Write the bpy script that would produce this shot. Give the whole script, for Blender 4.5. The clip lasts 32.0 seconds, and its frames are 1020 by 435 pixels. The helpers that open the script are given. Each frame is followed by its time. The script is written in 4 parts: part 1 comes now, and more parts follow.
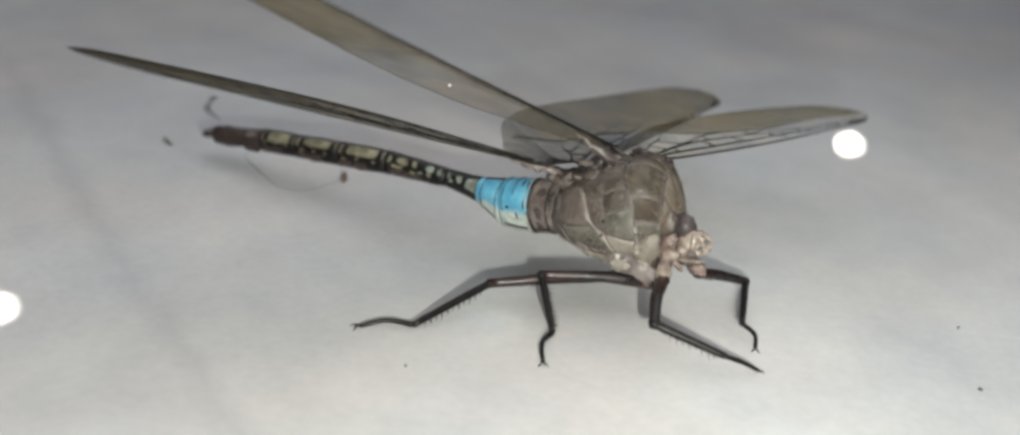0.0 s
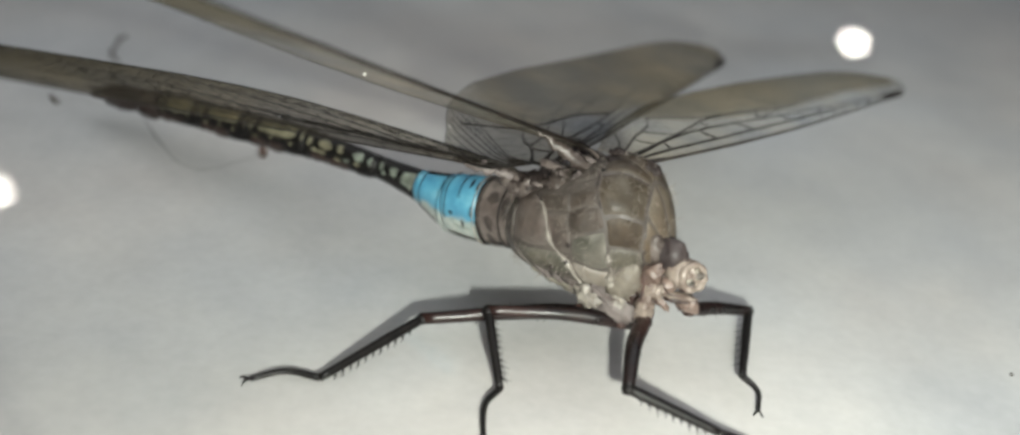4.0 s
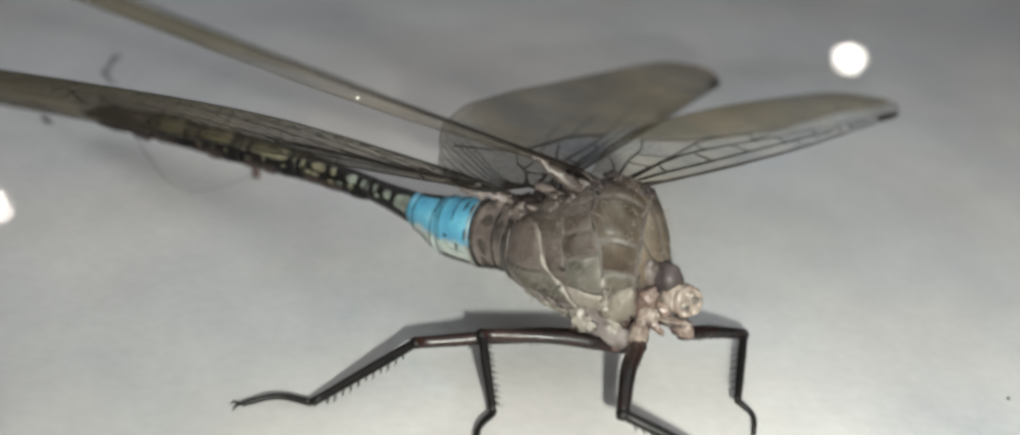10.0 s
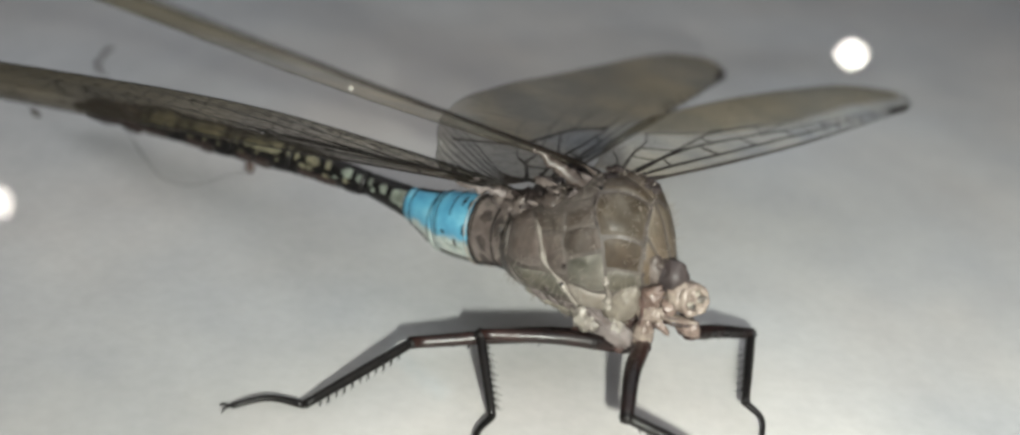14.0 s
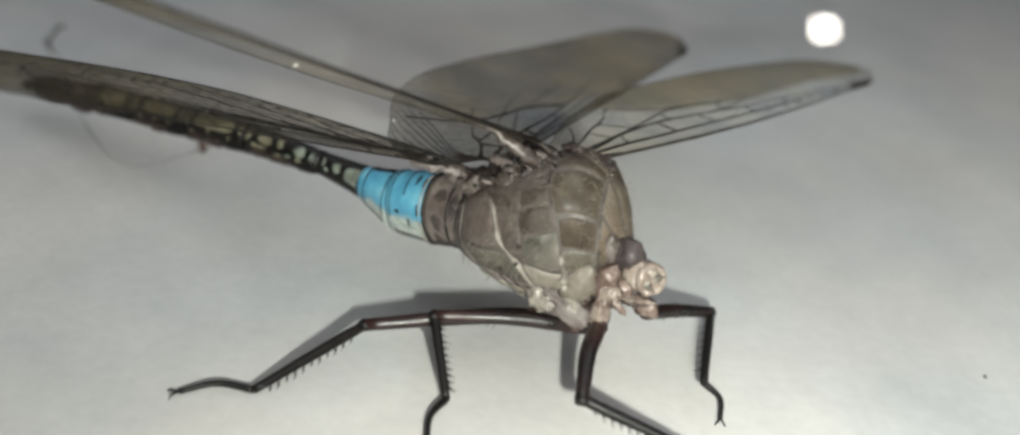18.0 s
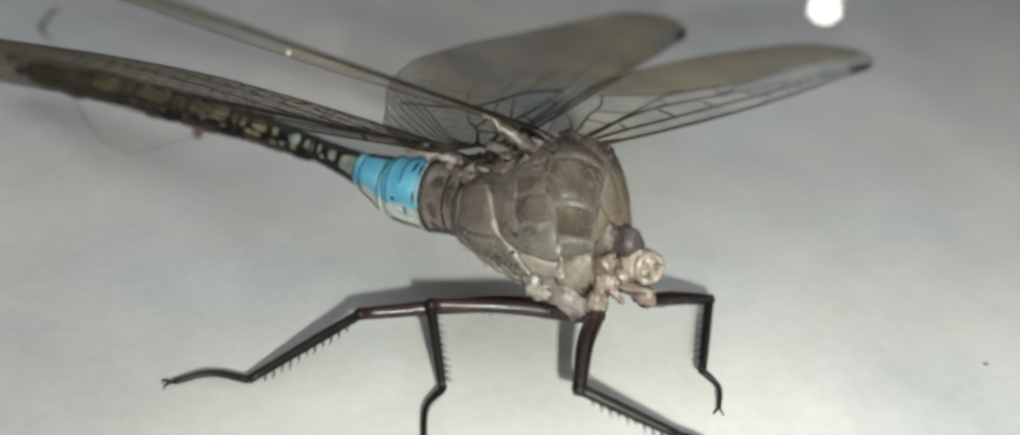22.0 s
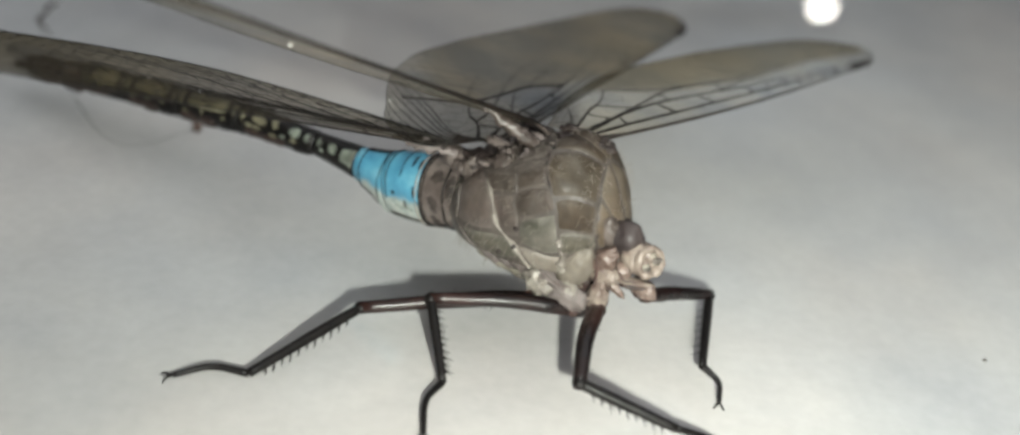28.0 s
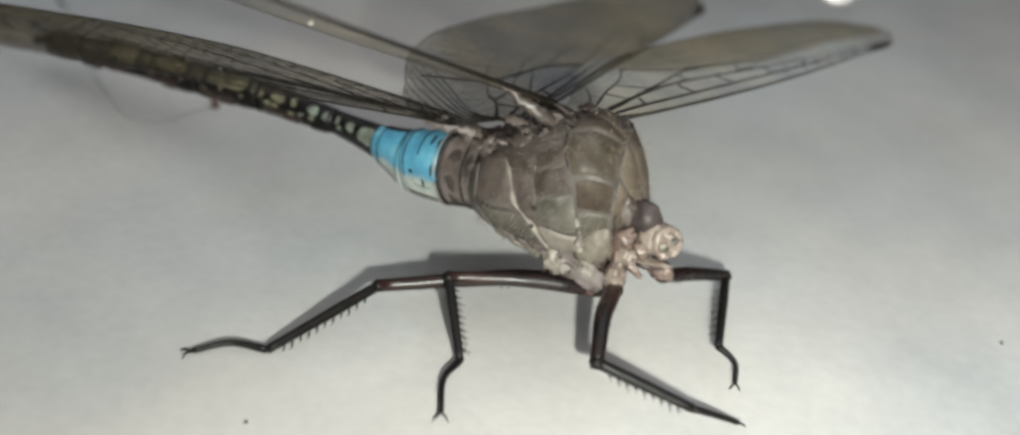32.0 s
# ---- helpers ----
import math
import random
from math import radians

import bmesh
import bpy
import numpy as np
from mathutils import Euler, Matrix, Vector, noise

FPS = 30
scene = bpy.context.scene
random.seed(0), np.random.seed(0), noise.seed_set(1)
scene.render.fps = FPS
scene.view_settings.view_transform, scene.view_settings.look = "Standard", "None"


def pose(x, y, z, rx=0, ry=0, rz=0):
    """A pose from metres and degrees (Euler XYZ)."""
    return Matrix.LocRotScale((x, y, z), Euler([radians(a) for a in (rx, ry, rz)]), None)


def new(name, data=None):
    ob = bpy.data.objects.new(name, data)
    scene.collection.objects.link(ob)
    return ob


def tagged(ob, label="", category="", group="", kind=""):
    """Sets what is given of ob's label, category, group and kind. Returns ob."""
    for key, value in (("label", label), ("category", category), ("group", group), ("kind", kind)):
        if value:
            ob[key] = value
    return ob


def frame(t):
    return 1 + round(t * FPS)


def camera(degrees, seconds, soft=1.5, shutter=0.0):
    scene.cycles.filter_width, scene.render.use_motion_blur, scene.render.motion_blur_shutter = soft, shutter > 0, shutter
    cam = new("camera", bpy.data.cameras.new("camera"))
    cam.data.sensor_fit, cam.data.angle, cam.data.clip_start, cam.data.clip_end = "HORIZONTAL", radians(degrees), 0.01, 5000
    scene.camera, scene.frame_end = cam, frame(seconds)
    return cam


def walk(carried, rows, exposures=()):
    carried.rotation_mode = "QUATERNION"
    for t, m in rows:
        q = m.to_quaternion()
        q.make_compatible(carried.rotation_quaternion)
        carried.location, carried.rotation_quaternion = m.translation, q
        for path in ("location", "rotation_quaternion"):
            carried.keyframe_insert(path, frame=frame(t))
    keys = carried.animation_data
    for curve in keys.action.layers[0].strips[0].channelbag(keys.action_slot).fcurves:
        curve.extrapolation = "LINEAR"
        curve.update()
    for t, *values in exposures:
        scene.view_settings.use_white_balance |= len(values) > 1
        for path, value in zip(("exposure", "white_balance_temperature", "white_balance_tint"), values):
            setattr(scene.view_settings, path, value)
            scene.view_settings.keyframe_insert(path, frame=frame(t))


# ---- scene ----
# Lengths of the animal and of the path are in millimetres; MM turns them into metres.
MM = 0.001
cam = camera(46.0, 32.0, soft=2.8)
cam.data.dof.use_dof = True
cam.data.dof.aperture_fstop = 20.0
PATH = [
    (0.0, -0.21, -0.03, 51.86, 68.625, -5.466, 2.034),
    (0.5, -0.22, 6.22, 50.96, 67.592, -5.840, 1.329),
    (1.0, -0.03, 12.51, 51.53, 66.836, -6.068, 2.068),
    (1.5, 0.33, 16.54, 51.46, 66.135, -6.114, 3.422),
    (2.0, 1.73, 21.86, 51.88, 65.078, -6.294, 3.173),
    (2.5, 1.80, 25.11, 51.40, 63.471, -6.387, 2.675),
    (3.0, 2.63, 26.62, 50.97, 63.348, -6.448, 2.334),
    (3.5, 3.15, 27.65, 51.47, 63.437, -6.507, 2.393),
    (5.5, 3.26, 30.10, 51.81, 63.334, -6.661, 2.445),
    (6.0, 3.32, 30.42, 51.57, 63.206, -6.666, 2.451),
    (6.5, 3.49, 30.25, 51.52, 63.377, -6.382, 2.410),
    (7.0, 3.37, 29.88, 51.51, 63.909, -6.494, 2.352),
    (7.5, 3.36, 29.91, 51.48, 63.922, -6.505, 2.293),
    (8.0, 3.46, 29.81, 51.65, 64.147, -6.458, 2.305),
    (8.5, 3.46, 29.69, 51.92, 64.197, -6.473, 2.295),
    (9.0, 3.58, 29.84, 51.91, 64.098, -6.453, 2.379),
    (9.5, 3.51, 29.58, 51.88, 64.433, -6.558, 2.350),
    (10.0, 3.33, 29.21, 52.03, 64.166, -6.660, 2.293),
    (10.5, 3.47, 29.59, 51.83, 64.202, -6.623, 2.370),
    (11.0, 3.76, 32.02, 50.57, 64.014, -6.562, 2.513),
    (11.5, 3.69, 32.30, 51.02, 63.747, -6.513, 2.458),
    (12.0, 3.62, 32.23, 51.05, 63.711, -6.539, 2.442),
    (12.5, 3.64, 32.38, 50.69, 63.776, -6.535, 2.428),
    (13.0, 3.41, 32.06, 50.59, 63.996, -6.716, 2.346),
    (13.5, 3.52, 32.03, 50.59, 63.919, -6.715, 2.420),
    (14.0, 3.55, 32.07, 50.64, 63.958, -6.656, 2.404),
    (14.5, 3.47, 32.26, 50.65, 63.776, -6.732, 2.393),
    (16.5, 4.24, 33.44, 50.16, 62.858, -6.752, 1.763),
    (17.0, 4.35, 33.12, 50.38, 63.336, -6.802, 1.499),
    (17.5, 4.77, 33.52, 50.26, 63.160, -6.785, 1.256),
    (18.0, 5.06, 33.69, 50.25, 62.995, -6.811, 1.123),
    (18.5, 4.98, 33.98, 50.33, 62.676, -6.913, 1.019),
    (19.0, 5.18, 34.15, 50.28, 62.579, -6.810, 1.070),
    (19.5, 4.96, 34.02, 50.19, 62.644, -6.949, 0.973),
    (20.0, 5.14, 34.03, 50.05, 62.655, -6.875, 1.029),
    (20.5, 5.02, 34.06, 50.24, 62.537, -6.927, 1.002),
    (21.0, 5.03, 34.03, 50.15, 62.601, -6.931, 1.005),
    (21.5, 5.02, 34.35, 50.32, 62.137, -6.916, 1.020),
    (22.0, 5.29, 34.67, 50.37, 62.067, -6.700, 1.087),
    (22.5, 5.11, 34.05, 50.08, 62.725, -6.869, 1.029),
    (23.0, 5.21, 34.50, 49.79, 62.183, -6.828, 1.041),
    (23.5, 5.04, 34.56, 49.80, 62.137, -6.884, 0.969),
    (24.0, 5.18, 34.89, 50.13, 61.586, -6.833, 1.086),
    (24.5, 5.10, 34.94, 50.14, 61.619, -6.873, 1.039),
    (25.0, 5.22, 34.84, 49.81, 61.737, -6.833, 1.079),
    (25.5, 5.08, 34.78, 49.76, 61.758, -6.918, 1.016),
    (27.5, 5.11, 34.60, 50.17, 61.949, -6.886, 1.057),
    (28.0, 4.98, 34.64, 50.07, 61.964, -6.974, 1.007),
    (28.5, 5.07, 34.26, 50.01, 62.514, -6.946, 0.986),
    (29.0, 5.09, 34.67, 49.89, 61.943, -6.926, 0.989),
    (29.5, 5.02, 34.52, 50.10, 62.178, -6.965, 0.981),
    (30.0, 5.13, 34.83, 49.99, 61.825, -6.896, 1.003),
    (30.5, 5.08, 34.75, 50.21, 61.772, -6.976, 1.057),
    (31.0, 4.93, 34.79, 49.71, 61.389, -6.979, 1.230),
    (31.5, 5.00, 34.69, 49.67, 61.182, -6.864, 1.413),
    (32.0, 4.56, 34.50, 50.13, 60.864, -7.071, 1.725),
]

walk(cam, [(t, pose(x * MM, y * MM, z * MM, a, b, c)) for t, x, y, z, a, b, c in PATH],
     [(t, stops, 6500, tint) for t, stops, tint in (
         (0.0, 0.53, 10), (1.0, 0.24, 6), (2.0, 0.26, 8), (3.0, 0.07, 7), (6.0, 0.05, 9), (10.4, 0.05, 9), (11.0, -0.02, 9), (14.5, -0.02, 9),
         (17.0, 0.0, 8), (24.0, -0.03, 7), (28.0, -0.01, 8), (31.0, 0.0, 7), (31.4, -0.08, 7), (32.0, -0.12, 8))])
# ---- light ----
CEIL, ROOF = 2.8, 4.8
world = bpy.data.worlds.new("world")
world.use_nodes = True
world.node_tree.nodes["Background"].inputs[0].default_value = (0.5, 0.52, 0.55, 1)
world.node_tree.nodes["Background"].inputs[1].default_value = 0.0
scene.world = world
TORCH_POWER = 6100.0
GLOBE_POWER = 30.0
FILL_POWER = 0.84


# ---- materials ----
def mat(name, colour=(0.5, 0.5, 0.5), rough=0.5, spec=0.5):
    m = bpy.data.materials.new(name)
    m.use_nodes = True
    b = m.node_tree.nodes["Principled BSDF"]
    b.inputs["Base Color"].default_value = (*colour, 1)
    b.inputs["Roughness"].default_value = rough
    b.inputs["Specular IOR Level"].default_value = spec
    return m


def node(m, kind, **inputs):
    n = m.node_tree.nodes.new(kind)
    for k, v in inputs.items():
        n.inputs[k.replace("_", " ")].default_value = v
    return n


def link(m, a, b):
    m.node_tree.links.new(a, b)


def ramp(m, fac, stops):
    n = m.node_tree.nodes.new("ShaderNodeValToRGB")
    e = n.color_ramp.elements
    while len(e) < len(stops):
        e.new(0.5)
    for el, (p, c) in zip(e, stops):
        el.position, el.color = p, (*c, 1)
    link(m, fac, n.inputs[0])
    return n.outputs[0]


def coords(m, kind="Object"):
    return m.node_tree.nodes.new("ShaderNodeTexCoord").outputs[kind]


def mapped(m, vec, scale=(1, 1, 1), turn=0.0, shift=(0, 0, 0)):
    mp = node(m, "ShaderNodeMapping", Scale=scale, Rotation=(0, 0, turn), Location=shift)
    link(m, vec, mp.inputs[0])
    return mp.outputs[0]


def noise_tex(m, vec, scale, detail=4.0, rough=0.5):
    n = node(m, "ShaderNodeTexNoise", Scale=scale, Detail=detail, Roughness=rough)
    link(m, vec, n.inputs["Vector"])
    return n.outputs[0]


def bsdf(m):
    return m.node_tree.nodes["Principled BSDF"]


def calc(m, op, a, b):
    n = m.node_tree.nodes.new("ShaderNodeMath")
    n.operation = op
    for i, v in enumerate((a, b)):
        if isinstance(v, (int, float)):
            n.inputs[i].default_value = v
        else:
            link(m, v, n.inputs[i])
    return n.outputs[0]


def blend(m, fac, a, b, kind="MIX"):
    n = m.node_tree.nodes.new("ShaderNodeMix")
    n.data_type, n.blend_type = "RGBA", kind
    for i, v in ((0, fac), (6, a), (7, b)):
        if isinstance(v, (int, float)):
            n.inputs[i].default_value = v
        elif isinstance(v, tuple):
            n.inputs[i].default_value = (*v, 1)
        else:
            link(m, v, n.inputs[i])
    return n.outputs[2]


def axis_of(m, vec, k):
    n = m.node_tree.nodes.new("ShaderNodeSeparateXYZ")
    link(m, vec, n.inputs[0])
    return n.outputs[k]


def bump(m, height, strength, dist):
    b = node(m, "ShaderNodeBump", Strength=strength, Distance=dist)
    link(m, height, b.inputs["Height"])
    link(m, b.outputs[0], bsdf(m).inputs["Normal"])


def paint(m, colour, rough=None):
    link(m, colour, bsdf(m).inputs["Base Color"])
    if rough is not None:
        link(m, rough, bsdf(m).inputs["Roughness"])


def shell(name, a, b, scale=700, rough=0.42, bumpy=0.25, random_tint=0.0):
    """Chitin: two tones in blotches, fine grain, slight unevenness."""
    m = mat(name, a, rough)
    v = coords(m)
    blot = ramp(m, noise_tex(m, v, scale, 3), [(0.35, a), (0.65, b)])
    fine = ramp(m, noise_tex(m, v, scale * 6, 2), [(0.3, (0.82, 0.82, 0.82)), (0.7, (1.12, 1.1, 1.08))])
    col = blend(m, 1.0, blot, fine, "MULTIPLY")
    if random_tint:
        info = m.node_tree.nodes.new("ShaderNodeObjectInfo")
        k = 1 - random_tint
        col = blend(m, 1.0, col, ramp(m, info.outputs["Random"], [(0, (k, k * 0.98, k * 0.94)), (1, (1.1, 1.1, 1.08))]), "MULTIPLY")
    paint(m, col, ramp(m, noise_tex(m, v, scale * 2, 2), [(0.3, (rough * 0.75,) * 3), (0.7, (min(1, rough * 1.35),) * 3)]))
    bump(m, noise_tex(m, v, scale * 3, 3), bumpy, 0.0001)
    return m


# floor: glazed stone with cloudy stains, a long faint smear and a few dull drips
FLOOR = mat("glazed_floor", (0.5, 0.5, 0.48), 0.03, 0.5)
v = coords(FLOOR)
cloud = ramp(FLOOR, noise_tex(FLOOR, mapped(FLOOR, v, (1, 0.7, 1), 0.5, (0.37, 0.81, 0)), 42, 6, 0.58), [(0.18, (0.42, 0.42, 0.425)), (0.5, (0.515, 0.512, 0.502)), (0.82, (0.6, 0.592, 0.575))])
mottle = ramp(FLOOR, noise_tex(FLOOR, mapped(FLOOR, v, (1, 0.8, 1), -0.6, (0.7, 0.2, 0)), 170, 4, 0.6), [(0.1, (0.9, 0.9, 0.905)), (0.9, (1.1, 1.1, 1.09))])
patch = ramp(FLOOR, noise_tex(FLOOR, mapped(FLOOR, v, (1, 1, 1), 0.0, (0.3, 0.1, 0)), 18, 3), [(0.15, (0.93, 0.935, 0.95)), (0.85, (1.03, 1.025, 1.01))])
grain = ramp(FLOOR, noise_tex(FLOOR, v, 900, 3), [(0.3, (0.955, 0.955, 0.955)), (0.7, (1.03, 1.03, 1.03))])
col = blend(FLOOR, 1.0, blend(FLOOR, 1.0, blend(FLOOR, 1.0, cloud, patch, "MULTIPLY"), mottle, "MULTIPLY"), grain, "MULTIPLY")
col = blend(FLOOR, 1.0, col, ramp(FLOOR, noise_tex(FLOOR, mapped(FLOOR, v, (1, 1, 1), 0.3, (0.15, 0.4, 0)), 26, 4), [(0.2, (0.94, 0.98, 1.045)), (0.48, (1.0, 1, 1.005)), (0.8, (1.07, 1.0, 0.95))]), "MULTIPLY")
# wide ragged pool of extra brightness at the right, light painted into the stone
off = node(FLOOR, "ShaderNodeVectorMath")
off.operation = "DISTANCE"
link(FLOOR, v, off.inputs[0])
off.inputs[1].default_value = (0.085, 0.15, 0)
lit_reach = calc(FLOOR, "ADD", calc(FLOOR, "MULTIPLY", off.outputs["Value"], 9.0), calc(FLOOR, "MULTIPLY", calc(FLOOR, "SUBTRACT", noise_tex(FLOOR, v, 34, 5, 0.6), 0.5), 0.7))
col = blend(FLOOR, 1.0, col, ramp(FLOOR, lit_reach, [(0.15, (1.15, 1.155, 1.14)), (0.85, (0.99, 0.985, 0.985))]), "MULTIPLY")
# the smear runs through (-0.0547, 0.136) and (-0.024, 0.0867)
across = axis_of(FLOOR, mapped(FLOOR, v, (1, 1, 1), radians(-32), (0, 0, 0)), 0)
wob = calc(FLOOR, "MULTIPLY", calc(FLOOR, "SUBTRACT", noise_tex(FLOOR, v, 60, 2), 0.5), 0.006)
off = calc(FLOOR, "ABSOLUTE", calc(FLOOR, "ADD", calc(FLOOR, "SUBTRACT", across, 0.0260), wob), 0)
smear = ramp(FLOOR, calc(FLOOR, "MULTIPLY", off, 400), [(0.0, (0.89, 0.89, 0.9)), (1.0, (1, 1, 1))])
col = blend(FLOOR, 1.0, col, smear, "MULTIPLY")
paint(FLOOR, col, ramp(FLOOR, noise_tex(FLOOR, v, 40, 2), [(0.1, (0.3,) * 3), (0.9, (0.36,) * 3)]))
bsdf(FLOOR).inputs["Coat Weight"].default_value = 1.0
bsdf(FLOOR).inputs["Coat Roughness"].default_value = 0.006
bsdf(FLOOR).inputs["Specular IOR Level"].default_value = 0.25
WALL = mat("wall_paint", (0.2, 0.215, 0.25), 0.7)
v = coords(WALL)
paint(WALL, ramp(WALL, noise_tex(WALL, v, 3, 5), [(0.3, (0.06, 0.07, 0.095)), (0.7, (0.085, 0.095, 0.12))]))
CEILING = mat("ceiling_paint", (0.8, 0.8, 0.78), 0.8)
v = coords(CEILING)
paint(CEILING, ramp(CEILING, noise_tex(CEILING, v, 4, 4), [(0.3, (0.77, 0.77, 0.75)), (0.7, (0.82, 0.82, 0.8))]))



def plated(name, a, b, rim):
    """Plates whose colour pales towards their rims."""
    m = shell(name, a, b, 300, 0.6, 0.8, 0.25)
    inner = bsdf(m).inputs["Base Color"].links[0].from_socket
    film = ramp(m, noise_tex(m, coords(m), 420, 6, 0.65), [(0.48, (0, 0, 0)), (0.75, (0.42, 0.42, 0.42))])
    inner = blend(m, film, inner, (0.17, 0.152, 0.136))
    worn = ramp(m, noise_tex(m, mapped(m, coords(m), (1, 1, 0.6), 0.0, (0.2, 0.1, 0)), 230, 5, 0.6), [(0.45, (1, 1, 1)), (0.7, (0.55, 0.5, 0.45))])
    inner = blend(m, 1.0, inner, worn, "MULTIPLY")
    inner = blend(m, 1.0, inner, ramp(m, noise_tex(m, coords(m), 170, 5, 0.62), [(0.3, (0.78, 0.83, 0.78)), (0.5, (1.0, 1.0, 1.0)), (0.72, (1.42, 1.3, 1.24))]), "MULTIPLY")
    uv = coords(m, "UV")
    d = calc(m, "MAXIMUM", calc(m, "ABSOLUTE", calc(m, "SUBTRACT", axis_of(m, uv, 0), 0.5), 0), calc(m, "ABSOLUTE", calc(m, "SUBTRACT", axis_of(m, uv, 1), 0.5), 0))
    d = calc(m, "ADD", d, calc(m, "MULTIPLY", calc(m, "SUBTRACT", noise_tex(m, coords(m), 900, 3), 0.5), 0.3))
    paint(m, blend(m, ramp(m, d, [(0.3, (0, 0, 0)), (0.46, (0.25, 0.25, 0.25)), (0.54, (0.75, 0.75, 0.75))]), inner, rim))
    bsdf(m).inputs["Specular IOR Level"].default_value = 0.35
    return m


PLATE = plated("thorax_plate_shell", (0.037, 0.028, 0.024), (0.064, 0.05, 0.043), (0.094, 0.078, 0.069))
ASHPLATE = plated("grey_pink_side_plate", (0.061, 0.047, 0.043), (0.1, 0.081, 0.074), (0.17, 0.147, 0.136))
WARMPLATE = plated("warm_brown_plate", (0.034, 0.0235, 0.015), (0.057, 0.043, 0.029), (0.076, 0.061, 0.047))
PALEPLATE = plated("pale_pinkish_plate", (0.1, 0.087, 0.076), (0.19, 0.17, 0.15), (0.28, 0.255, 0.23))
TANPLATE = plated("tan_front_plate", (0.06, 0.046, 0.032), (0.12, 0.098, 0.076), (0.14, 0.118, 0.095))
TAN = shell("tan_side_plate", (0.2, 0.176, 0.146), (0.115, 0.098, 0.08), 330, 0.42, 0.5)
LILAC = shell("lilac_grey_skin", (0.165, 0.142, 0.136), (0.085, 0.069, 0.065), 420, 0.6, 0.6)
bsdf(LILAC).inputs["Specular IOR Level"].default_value = 0.3
COLLAR = shell("purple_brown_collar", (0.024, 0.018, 0.018), (0.05, 0.038, 0.037), 480, 0.5, 0.6)
HAIR = shell("pale_hair", (0.3, 0.27, 0.235), (0.2, 0.17, 0.145), 900, 0.5, 0.1)
SKIN = shell("white_joint_skin", (0.25, 0.228, 0.2), (0.12, 0.104, 0.09), 500, 0.45, 0.5)
HULL = shell("thorax_suture_shell", (0.082, 0.069, 0.061), (0.046, 0.037, 0.032), 450, 0.5, 0.4)
CREAM = shell("pale_tissue", (0.26, 0.218, 0.185), (0.13, 0.096, 0.08), 800, 0.38, 0.6)
PINK = shell("pinkish_coxa", (0.2, 0.148, 0.126), (0.085, 0.056, 0.046), 600, 0.38, 0.6)
GREENISH = shell("greenish_plate", (0.27, 0.25, 0.215), (0.14, 0.127, 0.106), 600, 0.5, 0.4, 0.1)
GREENPLATE = plated("green_grey_plate", (0.05, 0.047, 0.038), (0.09, 0.085, 0.071), (0.19, 0.177, 0.157))
ROOT = shell("pale_wing_root", (0.14, 0.127, 0.112), (0.07, 0.06, 0.052), 700, 0.4, 0.5)
ASH = shell("grey_pink_plate", (0.115, 0.094, 0.086), (0.05, 0.038, 0.034), 800, 0.4, 0.6, 0.3)
UMBER = shell("dark_umber", (0.013, 0.0095, 0.009), (0.038, 0.028, 0.0255), 700, 0.5, 0.6)
bsdf(UMBER).inputs["Specular IOR Level"].default_value = 0.3
BROWN = shell("brown_shell", (0.145, 0.12, 0.11), (0.062, 0.048, 0.043), 420, 0.45, 0.35)
BLOTCH = shell("dark_brown_blotch", (0.05, 0.039, 0.035), (0.026, 0.02, 0.018), 700, 0.5, 0.4)
RUST = shell("rust_brown", (0.018, 0.011, 0.009), (0.036, 0.020, 0.016), 600, 0.42, 0.5)
BLACK = shell("black_chitin", (0.005, 0.0045, 0.0045), (0.009, 0.0075, 0.007), 1200, 0.38, 0.4)
bsdf(BLACK).inputs["Specular IOR Level"].default_value = 0.2
FEMUR = shell("red_black_chitin", (0.006, 0.004, 0.004), (0.026, 0.011, 0.009), 260, 0.33, 1.0)
bsdf(FEMUR).inputs["Specular IOR Level"].default_value = 0.4
HIP = shell("reddish_hip_and_shade", (0.07, 0.038, 0.032), (0.026, 0.015, 0.013), 700, 0.4, 0.5)
VEIN = shell("vein", (0.006, 0.005, 0.004), (0.014, 0.010, 0.008), 900, 0.45, 0.1)
bsdf(VEIN).inputs["Specular IOR Level"].default_value = 0.25
COSTA = shell("brown_costa", (0.04, 0.032, 0.024), (0.018, 0.014, 0.011), 500, 0.4, 0.1)
STIGMA = shell("pterostigma_shell", (0.012, 0.008, 0.006), (0.02, 0.013, 0.009), 900, 0.45, 0.1)
OLIVE = shell("olive_panel", (0.2, 0.186, 0.128), (0.1, 0.092, 0.06), 700, 0.42, 0.3, 0.2)
PALE = shell("pale_panel", (0.22, 0.25, 0.215), (0.09, 0.1, 0.085), 800, 0.42, 0.3, 0.15)
DUSTY = shell("dirt_crumb", (0.06, 0.052, 0.046), (0.12, 0.105, 0.09), 1500, 0.8, 0.6)
GLINT = shell("pale_glint", (0.6, 0.6, 0.57), (0.45, 0.44, 0.42), 1500, 0.3, 0.3)
RED = shell("reddish_crumb", (0.1, 0.062, 0.052), (0.06, 0.042, 0.036), 1500, 0.6, 0.5)

